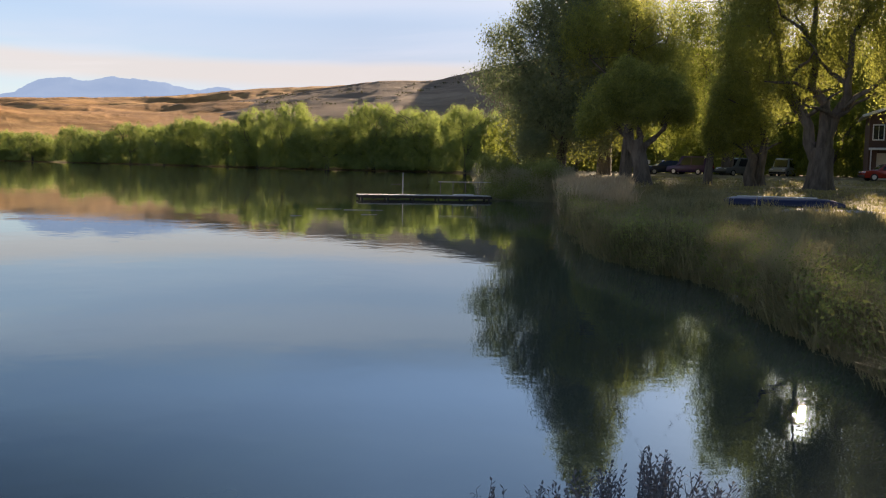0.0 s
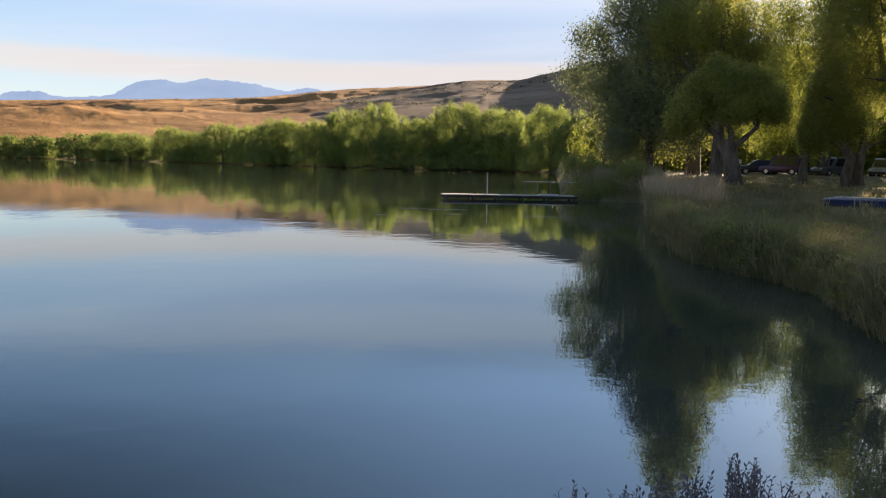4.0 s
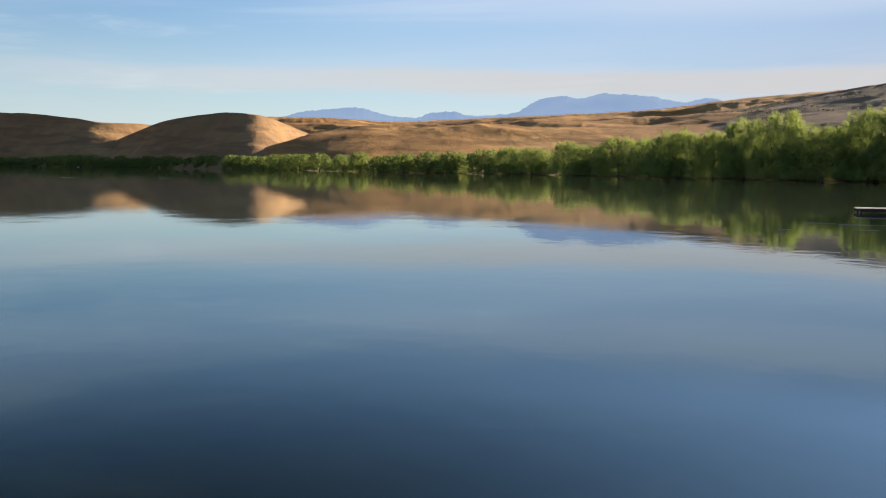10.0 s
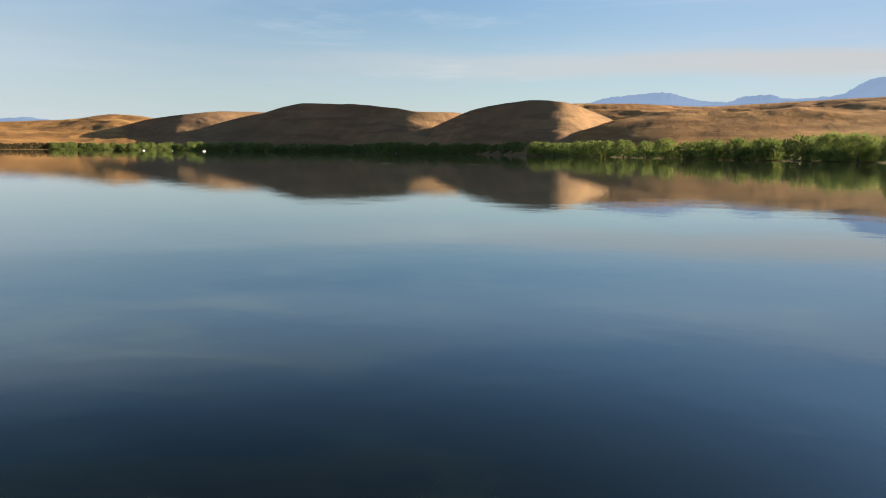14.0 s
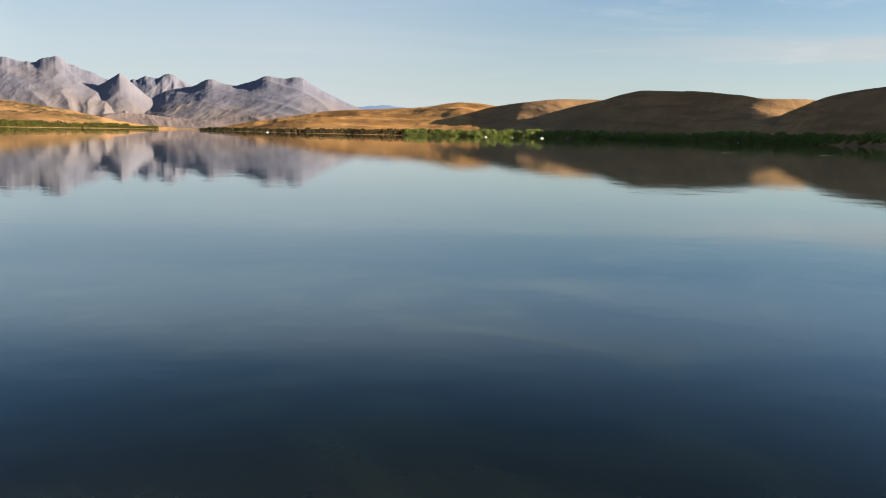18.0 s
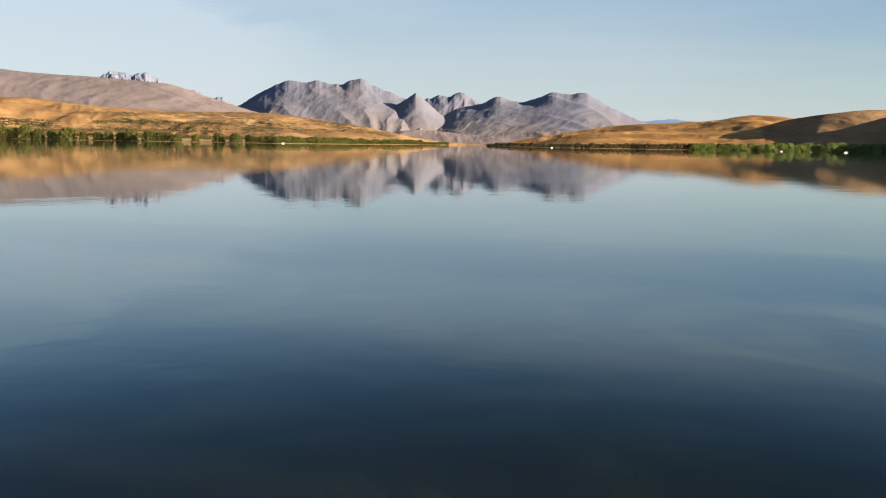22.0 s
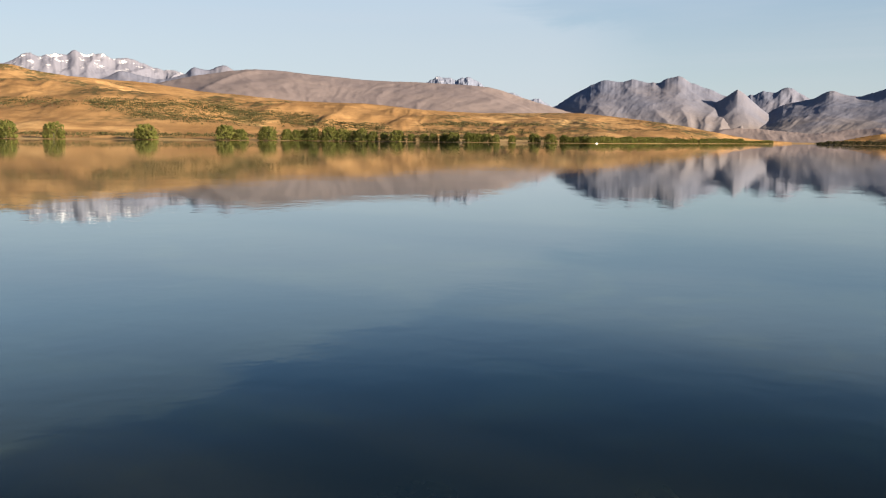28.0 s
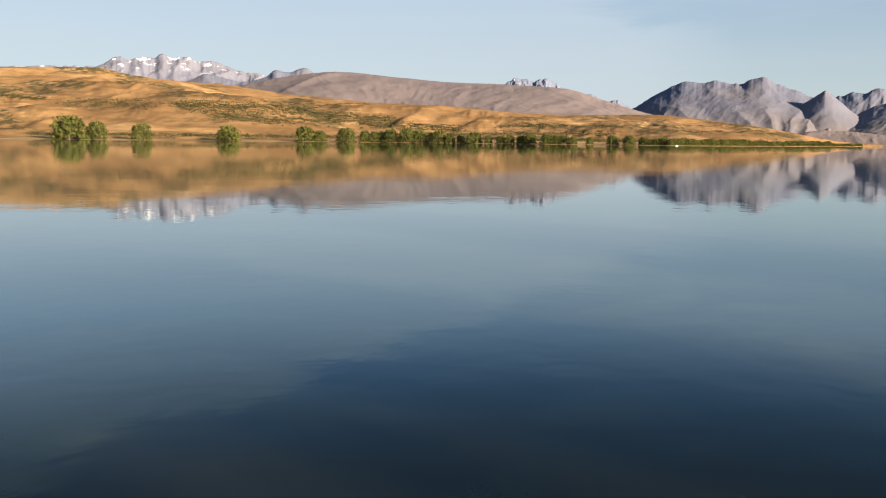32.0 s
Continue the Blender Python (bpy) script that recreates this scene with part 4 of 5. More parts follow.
GOLD = "golden tussock hillside with dark scrub patches"
scrub(GOLD, [(-137.2, 2.2, -135.2, 2.08, 0.05, 90), (-134.5, 1.9, -129, 2.0, 0.12, 120), (-128, 1.95, -119.8, 1.85, 0.16, 520), (-126, 1.4, -118, 1.05, 0.16, 420), (-121, 1.7, -115, 1.2, 0.13, 360),
             (-117, 1.0, -110.5, 0.65, 0.12, 320), (-136, 0.12, -112, 0.12, 0.05, 420), (-112, 0.35, -101, 0.5, 0.08, 160), (-108, 0.9, -101, 0.95, 0.05, 120), (-112, 0.12, -92, 0.10, 0.05, 420)], 77,
      "dark scrub scattered over the golden hillside")
scrub("dark brown shaded hillside behind the willows", [(-12, 3.4, 4, 5.2, 0.4, 40)], 79, "sparse scrub on the shaded hillside")


# ---- the near bank: trees ----
GROVE = "trees of the grove"


def at_bank(az, r):
    """The pose of a thing on the bank: its x runs to the right as seen from the eye, its y away from it."""
    return Matrix.Translation(stand(az, r)) @ Matrix.Rotation(-radians(az), 4, "Z")


def bank_tree(name, az, r, *rest, **kw):
    label, path, radii, limbs, blobs, n, size = rest[:7]
    ob = tree(name, (0, 0, 0), label, path, radii, limbs, blobs, int(n * 2.3), size * 0.7, *rest[7:], group=GROVE, **kw)
    ob.matrix_world = at_bank(az, r)
    return ob


bank_tree("tall_tree", 9.9, 86, "tall dense olive-green willow among the parked cars",
          [(0, 0, -0.4), (0.1, 0, 3), (-0.2, 0, 8), (-0.5, 0, 15), (-0.8, 0, 24)], [0.75, 0.55, 0.45, 0.3, 0.1],
          [((0, 0, 4), (-5, 0.5, 10), 0.25, 0.08), ((0, 0, 6), (4, 1, 13), 0.22, 0.07), ((0, 0, 9), (-3, -1, 16), 0.2, 0.06), ((0, 0, 12), (2.5, -1, 20), 0.16, 0.05)],
          [(-1.5, 0, 6.2, 4.4, 4, 3.2), (-1.7, 0, 10, 4.6, 4, 4.2), (-1.0, 0, 14.2, 3.8, 4, 4.2), (-0.8, 0, 18.4, 3.4, 3.6, 4.0), (-0.8, 0, 21.8, 3.2, 3.2, 3.0), (-0.9, 0, 24.4, 2.5, 2.5, 2.2), (-1.2, 0, 26.3, 1.1, 1.1, 1.2), (2.6, -1, 10, 2.6, 3, 4.4),
           (2.6, 0, 15.5, 1.8, 2, 3), (-3.6, -1, 12.5, 2.2, 2, 3.4), (2.4, -0.5, 6.0, 2.4, 2.4, 2.6)],
          62000, 0.165, 0.9, M["shade_willow"], 201, 0.14, 24)
bank_tree("weeping_willow", 11.2, 75, "weeping willow with hanging yellow-green boughs lit through",
          [(0, 0, -0.4), (0.2, 0, 3), (-0.2, 0, 8), (0.2, 0, 12)], [0.55, 0.45, 0.3, 0.12],
          [((0, 0, 4), (-3.5, 0, 11), 0.2, 0.06), ((0, 0, 5), (3, 0.5, 11.5), 0.2, 0.06), ((0, 0, 7), (0.5, -0.6, 13.5), 0.16, 0.05)],
          [(-4.0, -0.5, 11.6, 1.6, 1.8, 2.2), (-1.8, -0.8, 12.2, 1.8, 1.8, 2.0), (0.4, -0.5, 12.0, 1.8, 1.8, 2.2), (2.5, 0, 11.6, 1.6, 1.8, 2.4), (3.6, 0, 9.2, 1.3, 1.6, 2.4), (1.6, 0, 9.6, 1.4, 1.6, 1.8), (-0.4, 0, 9.8, 1.4, 1.5, 1.5)],
          15000, 0.15, 0.95, M["olive_leaf"], 208, 0.13, 22)
bank_tree("dark_tree", 7.2, 79, "dark spreading tree with drooping side branches",
          [(0, 0, -0.4), (0.2, 0, 3), (0, 0.2, 7), (-0.4, 0, 12)], [0.5, 0.4, 0.3, 0.1],
          [((0, 0, 3), (-6, 0, 8.5), 0.2, 0.05), ((0, 0, 4), (-5, 1, 12), 0.2, 0.05), ((0, 0, 4.5), (4, 0, 10), 0.2, 0.06), ((0, 0, 6), (-2, 0, 15), 0.18, 0.05)],
          [(-4.4, 0, 11.5, 2.5, 2.4, 1.6), (-2.4, 0, 13.7, 1.9, 2, 1.3), (-4.6, 0, 8.4, 3.2, 3, 1.6), (-2.6, 0, 6.2, 3.4, 3, 2.2), (0, 0, 8.6, 4, 4, 4.6), (0.6, 0, 13.6, 3.6, 3, 3.4), (-1, 0, 4.2, 3.4, 3, 2.6),
           (2.6, 0, 5, 3, 3, 3), (1.2, 0, 17, 2.6, 2.4, 2.4)],
          33000, 0.155, 0.35, M["dark_leaf"], 202, 0.14, 22)
bank_tree("round_tree", 11.9, 62, "round olive-green tree on a forked trunk",
          [(0.4, 0, -0.4), (0.35, 0, 0.8), (0.1, 0, 2.1), (-0.1, 0, 3)], [0.85, 0.55, 0.5, 0.4],
          [((0.1, 0, 1.9), (-2.2, 0.3, 4.8), 0.3, 0.1), ((0.2, 0, 1.9), (2.2, 0, 5.0), 0.3, 0.1), ((0, 0, 2.5), (0.2, -0.4, 6.5), 0.26, 0.08)],
          [(-2.3, 0, 5.0, 1.5, 1.6, 1.3), (-0.6, 0, 6.4, 1.7, 1.8, 1.5), (1.9, 0, 5.6, 1.5, 1.7, 1.3), (0.2, -0.3, 5.1, 1.7, 1.7, 1.1), (-1.7, 0, 6.4, 1.1, 1.2, 0.9), (1.3, 0, 6.7, 1.2, 1.2, 0.9),
           (-0.9, 0, 7.8, 0.6, 0.7, 0.7), (-3.2, 0, 4.0, 0.9, 1.0, 0.9), (2.9, 0, 4.9, 0.9, 1.0, 0.9)],
          22000, 0.12, 0.3, M["olive_leaf"], 203, 0.16, 22)
bank_tree("narrow_tree", 17.3, 66, "narrow dark tree on several trunks",
          [(-1.35, 0, -0.4), (-1.3, 0, 1.2), (-1.1, 0, 3.2)], [0.36, 0.27, 0.2],
          [((1.6, 0, -0.3), (1.2, 0.2, 4.6), 0.48, 0.18), ((2.2, 0.4, -0.3), (1.9, 0.2, 5.2), 0.42, 0.16), ((-1.2, 0, 2.6), (-0.2, 0, 5.6), 0.2, 0.08)],
          [(0, 0, 4.6, 1.75, 1.8, 2.0), (0.2, 0, 6.6, 1.6, 1.6, 1.6), (1.5, 0.2, 4.7, 1.5, 1.6, 1.7), (-0.7, 0, 3.4, 1.2, 1.4, 1.2), (0.3, 0, 7.7, 0.9, 1, 0.8)],
          20000, 0.12, 0.3, M["olive_leaf"], 204, 0.16, 22)
bank_tree("old_willow", 22.4, 62, "old willow with heavy spreading limbs, lit through its leaves",
          [(0, 0, -0.4), (0, 0, 0.5), (0.05, 0, 1.8), (0.1, 0, 2.6)], [1.15, 0.85, 0.72, 0.7],
          [((-0.3, 0, 2.0), (-2.6, 0.2, 7.2), 0.46, 0.2), ((-2.5, 0.2, 7.0), (-3.6, 0.4, 12.5), 0.2, 0.07), ((0, 0, 2.2), (-0.9, 0.1, 9.5), 0.42, 0.2), ((-0.9, 0.1, 9.3), (-0.4, 0.2, 15), 0.2, 0.06),
           ((0.3, 0, 2.2), (1.4, -0.2, 8), 0.42, 0.2), ((1.2, -0.2, 5), (4.6, 0, 8.2), 0.2, 0.08), ((1.4, -0.2, 8), (2.6, 0, 15), 0.2, 0.06), ((-1.5, 0.1, 4.8), (-5.2, 0, 10), 0.18, 0.06)],
          [(-4.4, 0, 9.5, 2.4, 2.5, 2.6), (-3.6, 0.5, 13, 2.4, 2.5, 2.8), (-0.8, 0, 17, 2.8, 2.6, 2.6), (-2.5, 0, 6.6, 2.0, 2, 1.4), (2.4, 0, 16.5, 2.8, 2.6, 3.0), (4.4, 0, 12, 2.8, 2.6, 3.2),
           (5, 0, 8.0, 2.6, 2.4, 2.4), (1.6, 1, 11.5, 1.8, 2, 2.2), (-0.2, 0.5, 9.0, 2.0, 2, 1.8), (7, 0, 10, 2.2, 2.5, 3.6), (-1.9, 0, 19.2, 2.0, 2, 1.5), (2, 0, 19.6, 2.0, 2, 1.4), (5, 0, 16.2, 2.0, 2, 2.2),
           (8.5, 1, 7, 2.2, 2.5, 3), (8, 1, 15, 2.4, 2.5, 3.4), (-1.2, 0.8, 12.6, 1.2, 1.6, 1.6), (0.5, 1.5, 15, 1.8, 2, 1.6)],
          125000, 0.13, 0.8, M["shade_willow"], 205, 0.16, 20, hole=(-0.4, 13.6, 0.75))
bank_tree("backlit_willow", 17.2, 98, "tall thin-leaved willow glowing in the low sun",
          [(0, 0, -0.4), (0.2, 0, 4), (-0.2, 0, 12), (0.3, 0, 22)], [0.7, 0.5, 0.4, 0.15],
          [((0, 0, 4), (-3, 0, 13), 0.25, 0.08), ((0, 0, 5), (3.5, 0, 14), 0.25, 0.08), ((0, 0, 9), (-1.5, 0, 20), 0.2, 0.06), ((0, 0, 10), (2.5, 0, 22), 0.2, 0.06)],
          [(-2.6, 0, 8, 2.8, 3, 4), (1.8, 0, 9, 3, 3, 4), (-1.6, 0, 14, 2.8, 3, 4), (2.6, 0, 15, 2.6, 3, 4), (0.4, 0, 20, 2.8, 3, 4), (3, 0, 21, 2.2, 2, 3), (0.5, 0, 25.5, 2.2, 2.2, 3), (4.4, 0, 9, 2, 2, 4), (3.6, 0, 26, 1.6, 1.6, 2), (-5.2, 0, 9, 2.4, 2.5, 4.5), (-4.8, 0, 15.5, 2.0, 2.2, 3.6), (-5, 0, 5, 2.4, 2.4, 3)],
          46000, 0.18, 0.8, M["willow"], 206, 0.15, 20)
bank_tree("small_round_tree", 5.5, 76, "small round dark tree at the reeds", [(0, 0, -0.3), (0, 0, 1), (0.1, 0, 2)], [0.16, 0.12, 0.1],
          [((0, 0, 1), (0.6, 0, 2.6), 0.08, 0.03), ((0, 0, 1), (-0.6, 0, 2.5), 0.08, 0.03)],
          [(0, 0, 2.4, 1.35, 1.3, 1.2), (-0.5, 0, 3.2, 0.8, 0.9, 0.7), (0.5, 0, 3.1, 0.8, 0.9, 0.8)], 5000, 0.11, 0.2, M["dark_leaf"], 207, 0.18, 20)
# a row of trees closing the grove behind the cars
hedge = dome_tree("grove_tree", "leafy green tree behind the parked cars", 10, 11, 14000, 0.2, M["willow"], 160, GROVE, droop=0.5)
hedge.matrix_world = place(None, 14.6, 126, 1.1, 20, 0.75)
# those from azimuth 33 on are unseen, added to shade the bank
for a, r, w, h in ((16.6, 116, 1.0, 0.9), (19.2, 122, 1.1, 1.5), (21.9, 118, 1.1, 1.9), (24.4, 122, 1.2, 2.0), (27.2, 112, 1.2, 2.0), (29.8, 104, 1.3, 1.9), (10.4, 120, 1.1, 0.95), (33.5, 90, 1.4, 1.8),
                   (7.4, 122, 1.0, 0.9), (13.2, 118, 0.9, 0.7), (18, 108, 0.7, 0.9), (23, 107, 0.8, 1.0), (4.6, 118, 0.9, 0.75), (38, 60, 1.2, 1.7), (33, 62, 1.1, 1.6), (44, 45, 1.2, 1.5)):
    put_copy(hedge, place(None, a, r, w, a * 37, h))

for i in range(12):
    put_copy(hedge, place(None, 8.2 + i * 1.95, 113 + 4 * (i % 3), 0.75, i * 71, 0.42 + 0.05 * (i % 4)))


# ---- grass and reeds of the bank ----
def blades(az, r, height, width, gen, name, material):
    """Bent, tapering blades standing on the bank."""
    n = len(az)
    base = polar(az, r, ground_z(az, r) - 0.04)
    t = gen.uniform(0, 2 * np.pi, n)
    side = np.stack([np.cos(t), np.sin(t), 0 * t], 1) * width[:, None] / 2
    u = gen.uniform(0, 2 * np.pi, n)
    lean = np.stack([np.cos(u), np.sin(u), 0 * u], 1) * (height * gen.uniform(0.05, 0.45, n))[:, None]
    up = np.stack([0 * height, 0 * height, height], 1)
    mid = base + lean * 0.25 + up * 0.6
    V = np.stack([base - side, base + side, mid + side * 0.8, mid - side * 0.8, base + lean + up], 1).reshape(-1, 3)
    k = np.arange(n)[:, None] * 5
    F = np.concatenate([k + np.array([[0, 1, 2]]), k + np.array([[0, 2, 3]]), k + np.array([[3, 2, 4]])], 1).reshape(-1, 3)
    return mesh_from(name, V, F, material)


def tufts(az, r, high, per, wide, gen, name, material, outward=0.9):
    """Tufts of blades that fan out from a common foot."""
    n = len(az)
    A, R = np.repeat(az, per), np.repeat(r, per)
    foot = polar(A, R, ground_z(A, R) - 0.05)
    H = np.repeat(high, per) * gen.uniform(0.55, 1.1, n * per)
    u = gen.uniform(0, 2 * np.pi, n * per)
    lean = np.stack([np.cos(u), np.sin(u), 0 * u], 1) * (H * gen.uniform(0.1, outward, n * per))[:, None]
    foot += lean * 0.18 + gen.normal(size=foot.shape) * np.array([0.05, 0.05, 0.0]) * (1 + np.repeat(r, per) / 20)[:, None]
    side = np.stack([-np.sin(u), np.cos(u), 0 * u], 1) * (gen.uniform(0.6, 1.4, n * per) * np.repeat(wide, per) / 2)[:, None]
    up = np.stack([0 * H, 0 * H, H], 1)
    sag = np.array([0, 0, 1.0]) * (0.35 * np.linalg.norm(lean, axis=1))[:, None]
    mid = foot + lean * 0.4 + up * 0.62
    V = np.stack([foot - side, foot + side, mid + side * 0.8, mid - side * 0.8, foot + lean * 1.1 + up - sag], 1).reshape(-1, 3)
    k = np.arange(n * per)[:, None] * 5
    F = np.concatenate([k + np.array([[0, 1, 2]]), k + np.array([[0, 2, 3]]), k + np.array([[3, 2, 4]])], 1).reshape(-1, 3)
    return mesh_from(name, V, F, material)


gen = np.random.default_rng(21)
n = 9500
a = gen.uniform(7.3, 34, n)
d = gen.exponential(10, n) - 0.5
r = shore(a) + d
patch = fbm(a * 1.3, r * 0.3, 5, 3)
keep = (d < 46) & ((a < 17.2) | (r < 36) | (gen.random(n) < 0.05)) & (r < 64) & (gen.random(n) < 0.8 + 0.8 * patch)
a, r, d, patch = a[keep], r[keep], d[keep], patch[keep]
high = gen.uniform(0.22, 0.6, len(a)) * (1 + 0.7 * patch) * np.where(d < 2.5, 1.25, 1.0)
tagged(new("bank_grass", tufts(a, r, high, 26, 0.012 + 0.0006 * r, gen, "bank_grass", M["grass"])), "long green and straw grass hanging over the bank", "grass", kind="stuff")
# leafy weeds among the grass at the water's edge
n = 900
a = gen.uniform(7.5, 33, n)
r = shore(a) + gen.exponential(2.2, n) - 0.3
bl = np.concatenate([polar(a, r, ground_z(a, r) + gen.uniform(0.1, 0.45, n)), np.repeat(gen.uniform(0.12, 0.34, n)[:, None], 3, 1)], 1)
edge_weeds = new("bank_weeds", leaves([tuple(b) for b in bl], 26000, 0.035, 0.2, gen, 0.4, 10, M["weedy"], "bank_weeds"))
tagged(edge_weeds, "leafy green weeds along the water's edge", "weeds", kind="stuff")
n = 1500
a = gen.uniform(1.9, 7.9, n)
r = shore(np.full(n, 5.0)) + gen.uniform(-3.0, 9, n)
high = gen.uniform(0.5, 1.15, n) * (1 + 0.5 * fbm(a * 2, r * 0.4, 8, 3)) * np.clip((a - 1.6) / 1.6, 0.35, 1)
tagged(new("reeds", tufts(a, r, high, 22, np.full(n, 0.05), gen, "reeds", M["reed"], 0.5)), "tall straw-tipped reeds on the point", "reeds", kind="stuff")
n = 40
a = gen.uniform(2.3, 7.2, n)
r = gen.uniform(61, 70, n)
bl = np.concatenate([polar(a, r, ground_z(a, r) + gen.uniform(0.4, 1.1, n)), np.repeat(gen.uniform(0.4, 0.85, n)[:, None], 3, 1)], 1)
tagged(new("point_shrubs", leaves([tuple(b) for b in bl], 22000, 0.07, 0.3, gen, 0.3, 16, M["weedy"], "point_shrubs")), "low leafy shrubs among the reeds", "shrubs", kind="stuff")
n = 420
a = gen.uniform(7.0, 11.5, n)
r = gen.uniform(36, 60, n)
tagged(new("plume_grass", tufts(a, r, gen.uniform(0.6, 1.2, n), 22, np.full(n, 0.04), gen, "plume_grass", M["straw"], 0.5)), "straw-coloured plume grass on the bank", "grass", kind="stuff")
n = 24000
a, r = gen.uniform(8, 34, n), gen.uniform(34, 84, n)
lawn = new("lawn", blades(a, r, gen.uniform(0.05, 0.16, n), gen.uniform(0.05, 0.11, n), gen, "lawn", M["lawn"]))
tagged(lawn, "short dry lawn under the trees", "grass", kind="stuff")

# water weed standing in the shallows
gen = np.random.default_rng(31)


def weed(h, seed):
    g = np.random.default_rng(seed)
    V, F = [], []
    for s in range(3):
        x, y, L = g.normal(0, 0.035), g.normal(0, 0.035), h * g.uniform(0.75, 1.05)
        tip = Vector((x + g.normal(0, 0.05), y + g.normal(0, 0.05), L))
        v, f = limb([(x, y, -0.3), (x * 1.1, y, L * 0.5), tip], [0.005, 0.004, 0.002], 5)
        k = len(V)
        V += [tuple(p) for p in v]
        F += [tuple(i + k for i in q) for q in f]
        for i in range(17):
            t = 0.35 + 0.65 * i / 16
            p = Vector((x, y, -0.1)).lerp(tip, t)
            q = g.uniform(0, 6.283)
            out = Vector((math.cos(q), math.sin(q), g.uniform(0.5, 1.3))).normalized() * g.uniform(0.03, 0.06)
            w = out.cross(Vector((0, 0, 1))).normalized() * 0.010
            k = len(V)
            V += [tuple(p), tuple(p + out * 0.5 + w), tuple(p + out), tuple(p + out * 0.5 - w)]
            F.append((k, k + 1, k + 2, k + 3))
    return mesh_from("water_weed", V, F, M["weed"])


weeds = [weed(0.42 + 0.06 * i, 50 + i) for i in range(5)]
for i in range(64):
    a = gen.uniform(2.5, 19.5)
    top = float(smooth_curve([(2, -20.2), (3.5, -19.4), (6, -19.8), (8.2, -18.9), (11, -18.1), (13.7, -17.0), (15.5, -17.5), (18.6, -19.0), (21, -20.5)])(a)) - abs(gen.normal(0, 0.7))
    r = gen.uniform(5.7, 6.7)
    z = EYE[2] + r * math.tan(radians(top))
    k = i % 5
    ob = new("water_weed", weeds[k])
    tagged(ob, "dark leafy water weed standing in the shallows", "water plant", "weeds in the shallows")
    p = toward(a, 0, r)
    ob.matrix_world = Matrix.Translation((p.x, p.y, z - (0.42 + 0.06 * k))) @ pose(0, 0, 0, 0, 0, gen.uniform(0, 360))


# ---- jetty ----
def jetty():
    a, b = toward(-5.48, 0, 59.5), toward(2.9, 0, 61.0)
    along = Vector((b.x - a.x, b.y - a.y, 0))
    L = along.length
    m = Matrix.Translation((a.x, a.y, 0)) @ Matrix.Rotation(math.atan2(along.y, along.x), 4, "Z")
    root = empty("jetty", m, "weathered wooden jetty on low piles over the lake", "jetty")
    deck, wide = 0.31, 1.3
    for y in (-wide / 2 + 0.1, wide / 2 - 0.1):
        part("beam", box((L, 0.09, 0.16), (L / 2, y, deck - 0.14), 0.01), M["dark_wood"], root)
    n = int(L / 0.17)
    g = random.Random(3)
    for i in range(n):
        part("plank", box((0.155, wide + g.uniform(-0.05, 0.05), 0.04), (0.09 + i * 0.17, g.uniform(-0.02, 0.02), deck - 0.025 + g.uniform(-0.006, 0.006)), 0.006), M["pale_wood"], root)
    for i in range(6):
        for y in (-wide / 2, wide / 2):
            x = 0.25 + i * (L - 0.5) / 5
            part("pile", rod((x, y, -1.2), (x + g.uniform(-0.03, 0.03), y, deck + g.uniform(-0.1, 0.02)), 0.08, 0.07, 10), M["dark_wood"], root)
    for i in range(5):
        x = 0.9 + i * (L - 1.2) / 5
        part("brace", rod((x, -wide / 2, 0.05), (x + 0.9, -wide / 2, 0.22), 0.025, 0.025, 6), M["dark_wood"], root)
    part("mast", rod((3.07, 0.4, deck - 0.05), (3.07, 0.4, 1.75), 0.035, 0.03, 10), M["pale_wood"], root, "thin pale upright pole")
    part("crossbar", rod((2.3, 0.4, 0.96), (3.17, 0.4, 0.98), 0.014, 0.014, 6), M["wood"], root)
    x0 = 5.5
    part("handrail", rod((x0, 0.62, 1.17), (L + 0.2, 0.62, 1.19), 0.026, 0.026, 8), M["pale_wood"], root)
    for i in range(4):
        x = x0 + 0.15 + i * 0.86
        part("rail_post", rod((x, 0.62, deck - 0.05), (x, 0.62, 1.17), 0.026, 0.026, 8), M["wood"], root)
    return root


jetty()
board = empty("board", Matrix.Translation(toward(1.1, 0, 60.6) * Vector((1, 1, 0)) + Vector((0, 0, 0.315))) @ pose(0, 0, 0, 0, 0, 12), "pale boards lying on the jetty", "board")
for i in range(3):
    part("plank", box((1.3, 0.14, 0.035), (0.1 * i, 0.16 * i - 0.16, 0.025 + 0.004 * i), 0.006), M["white"], board)


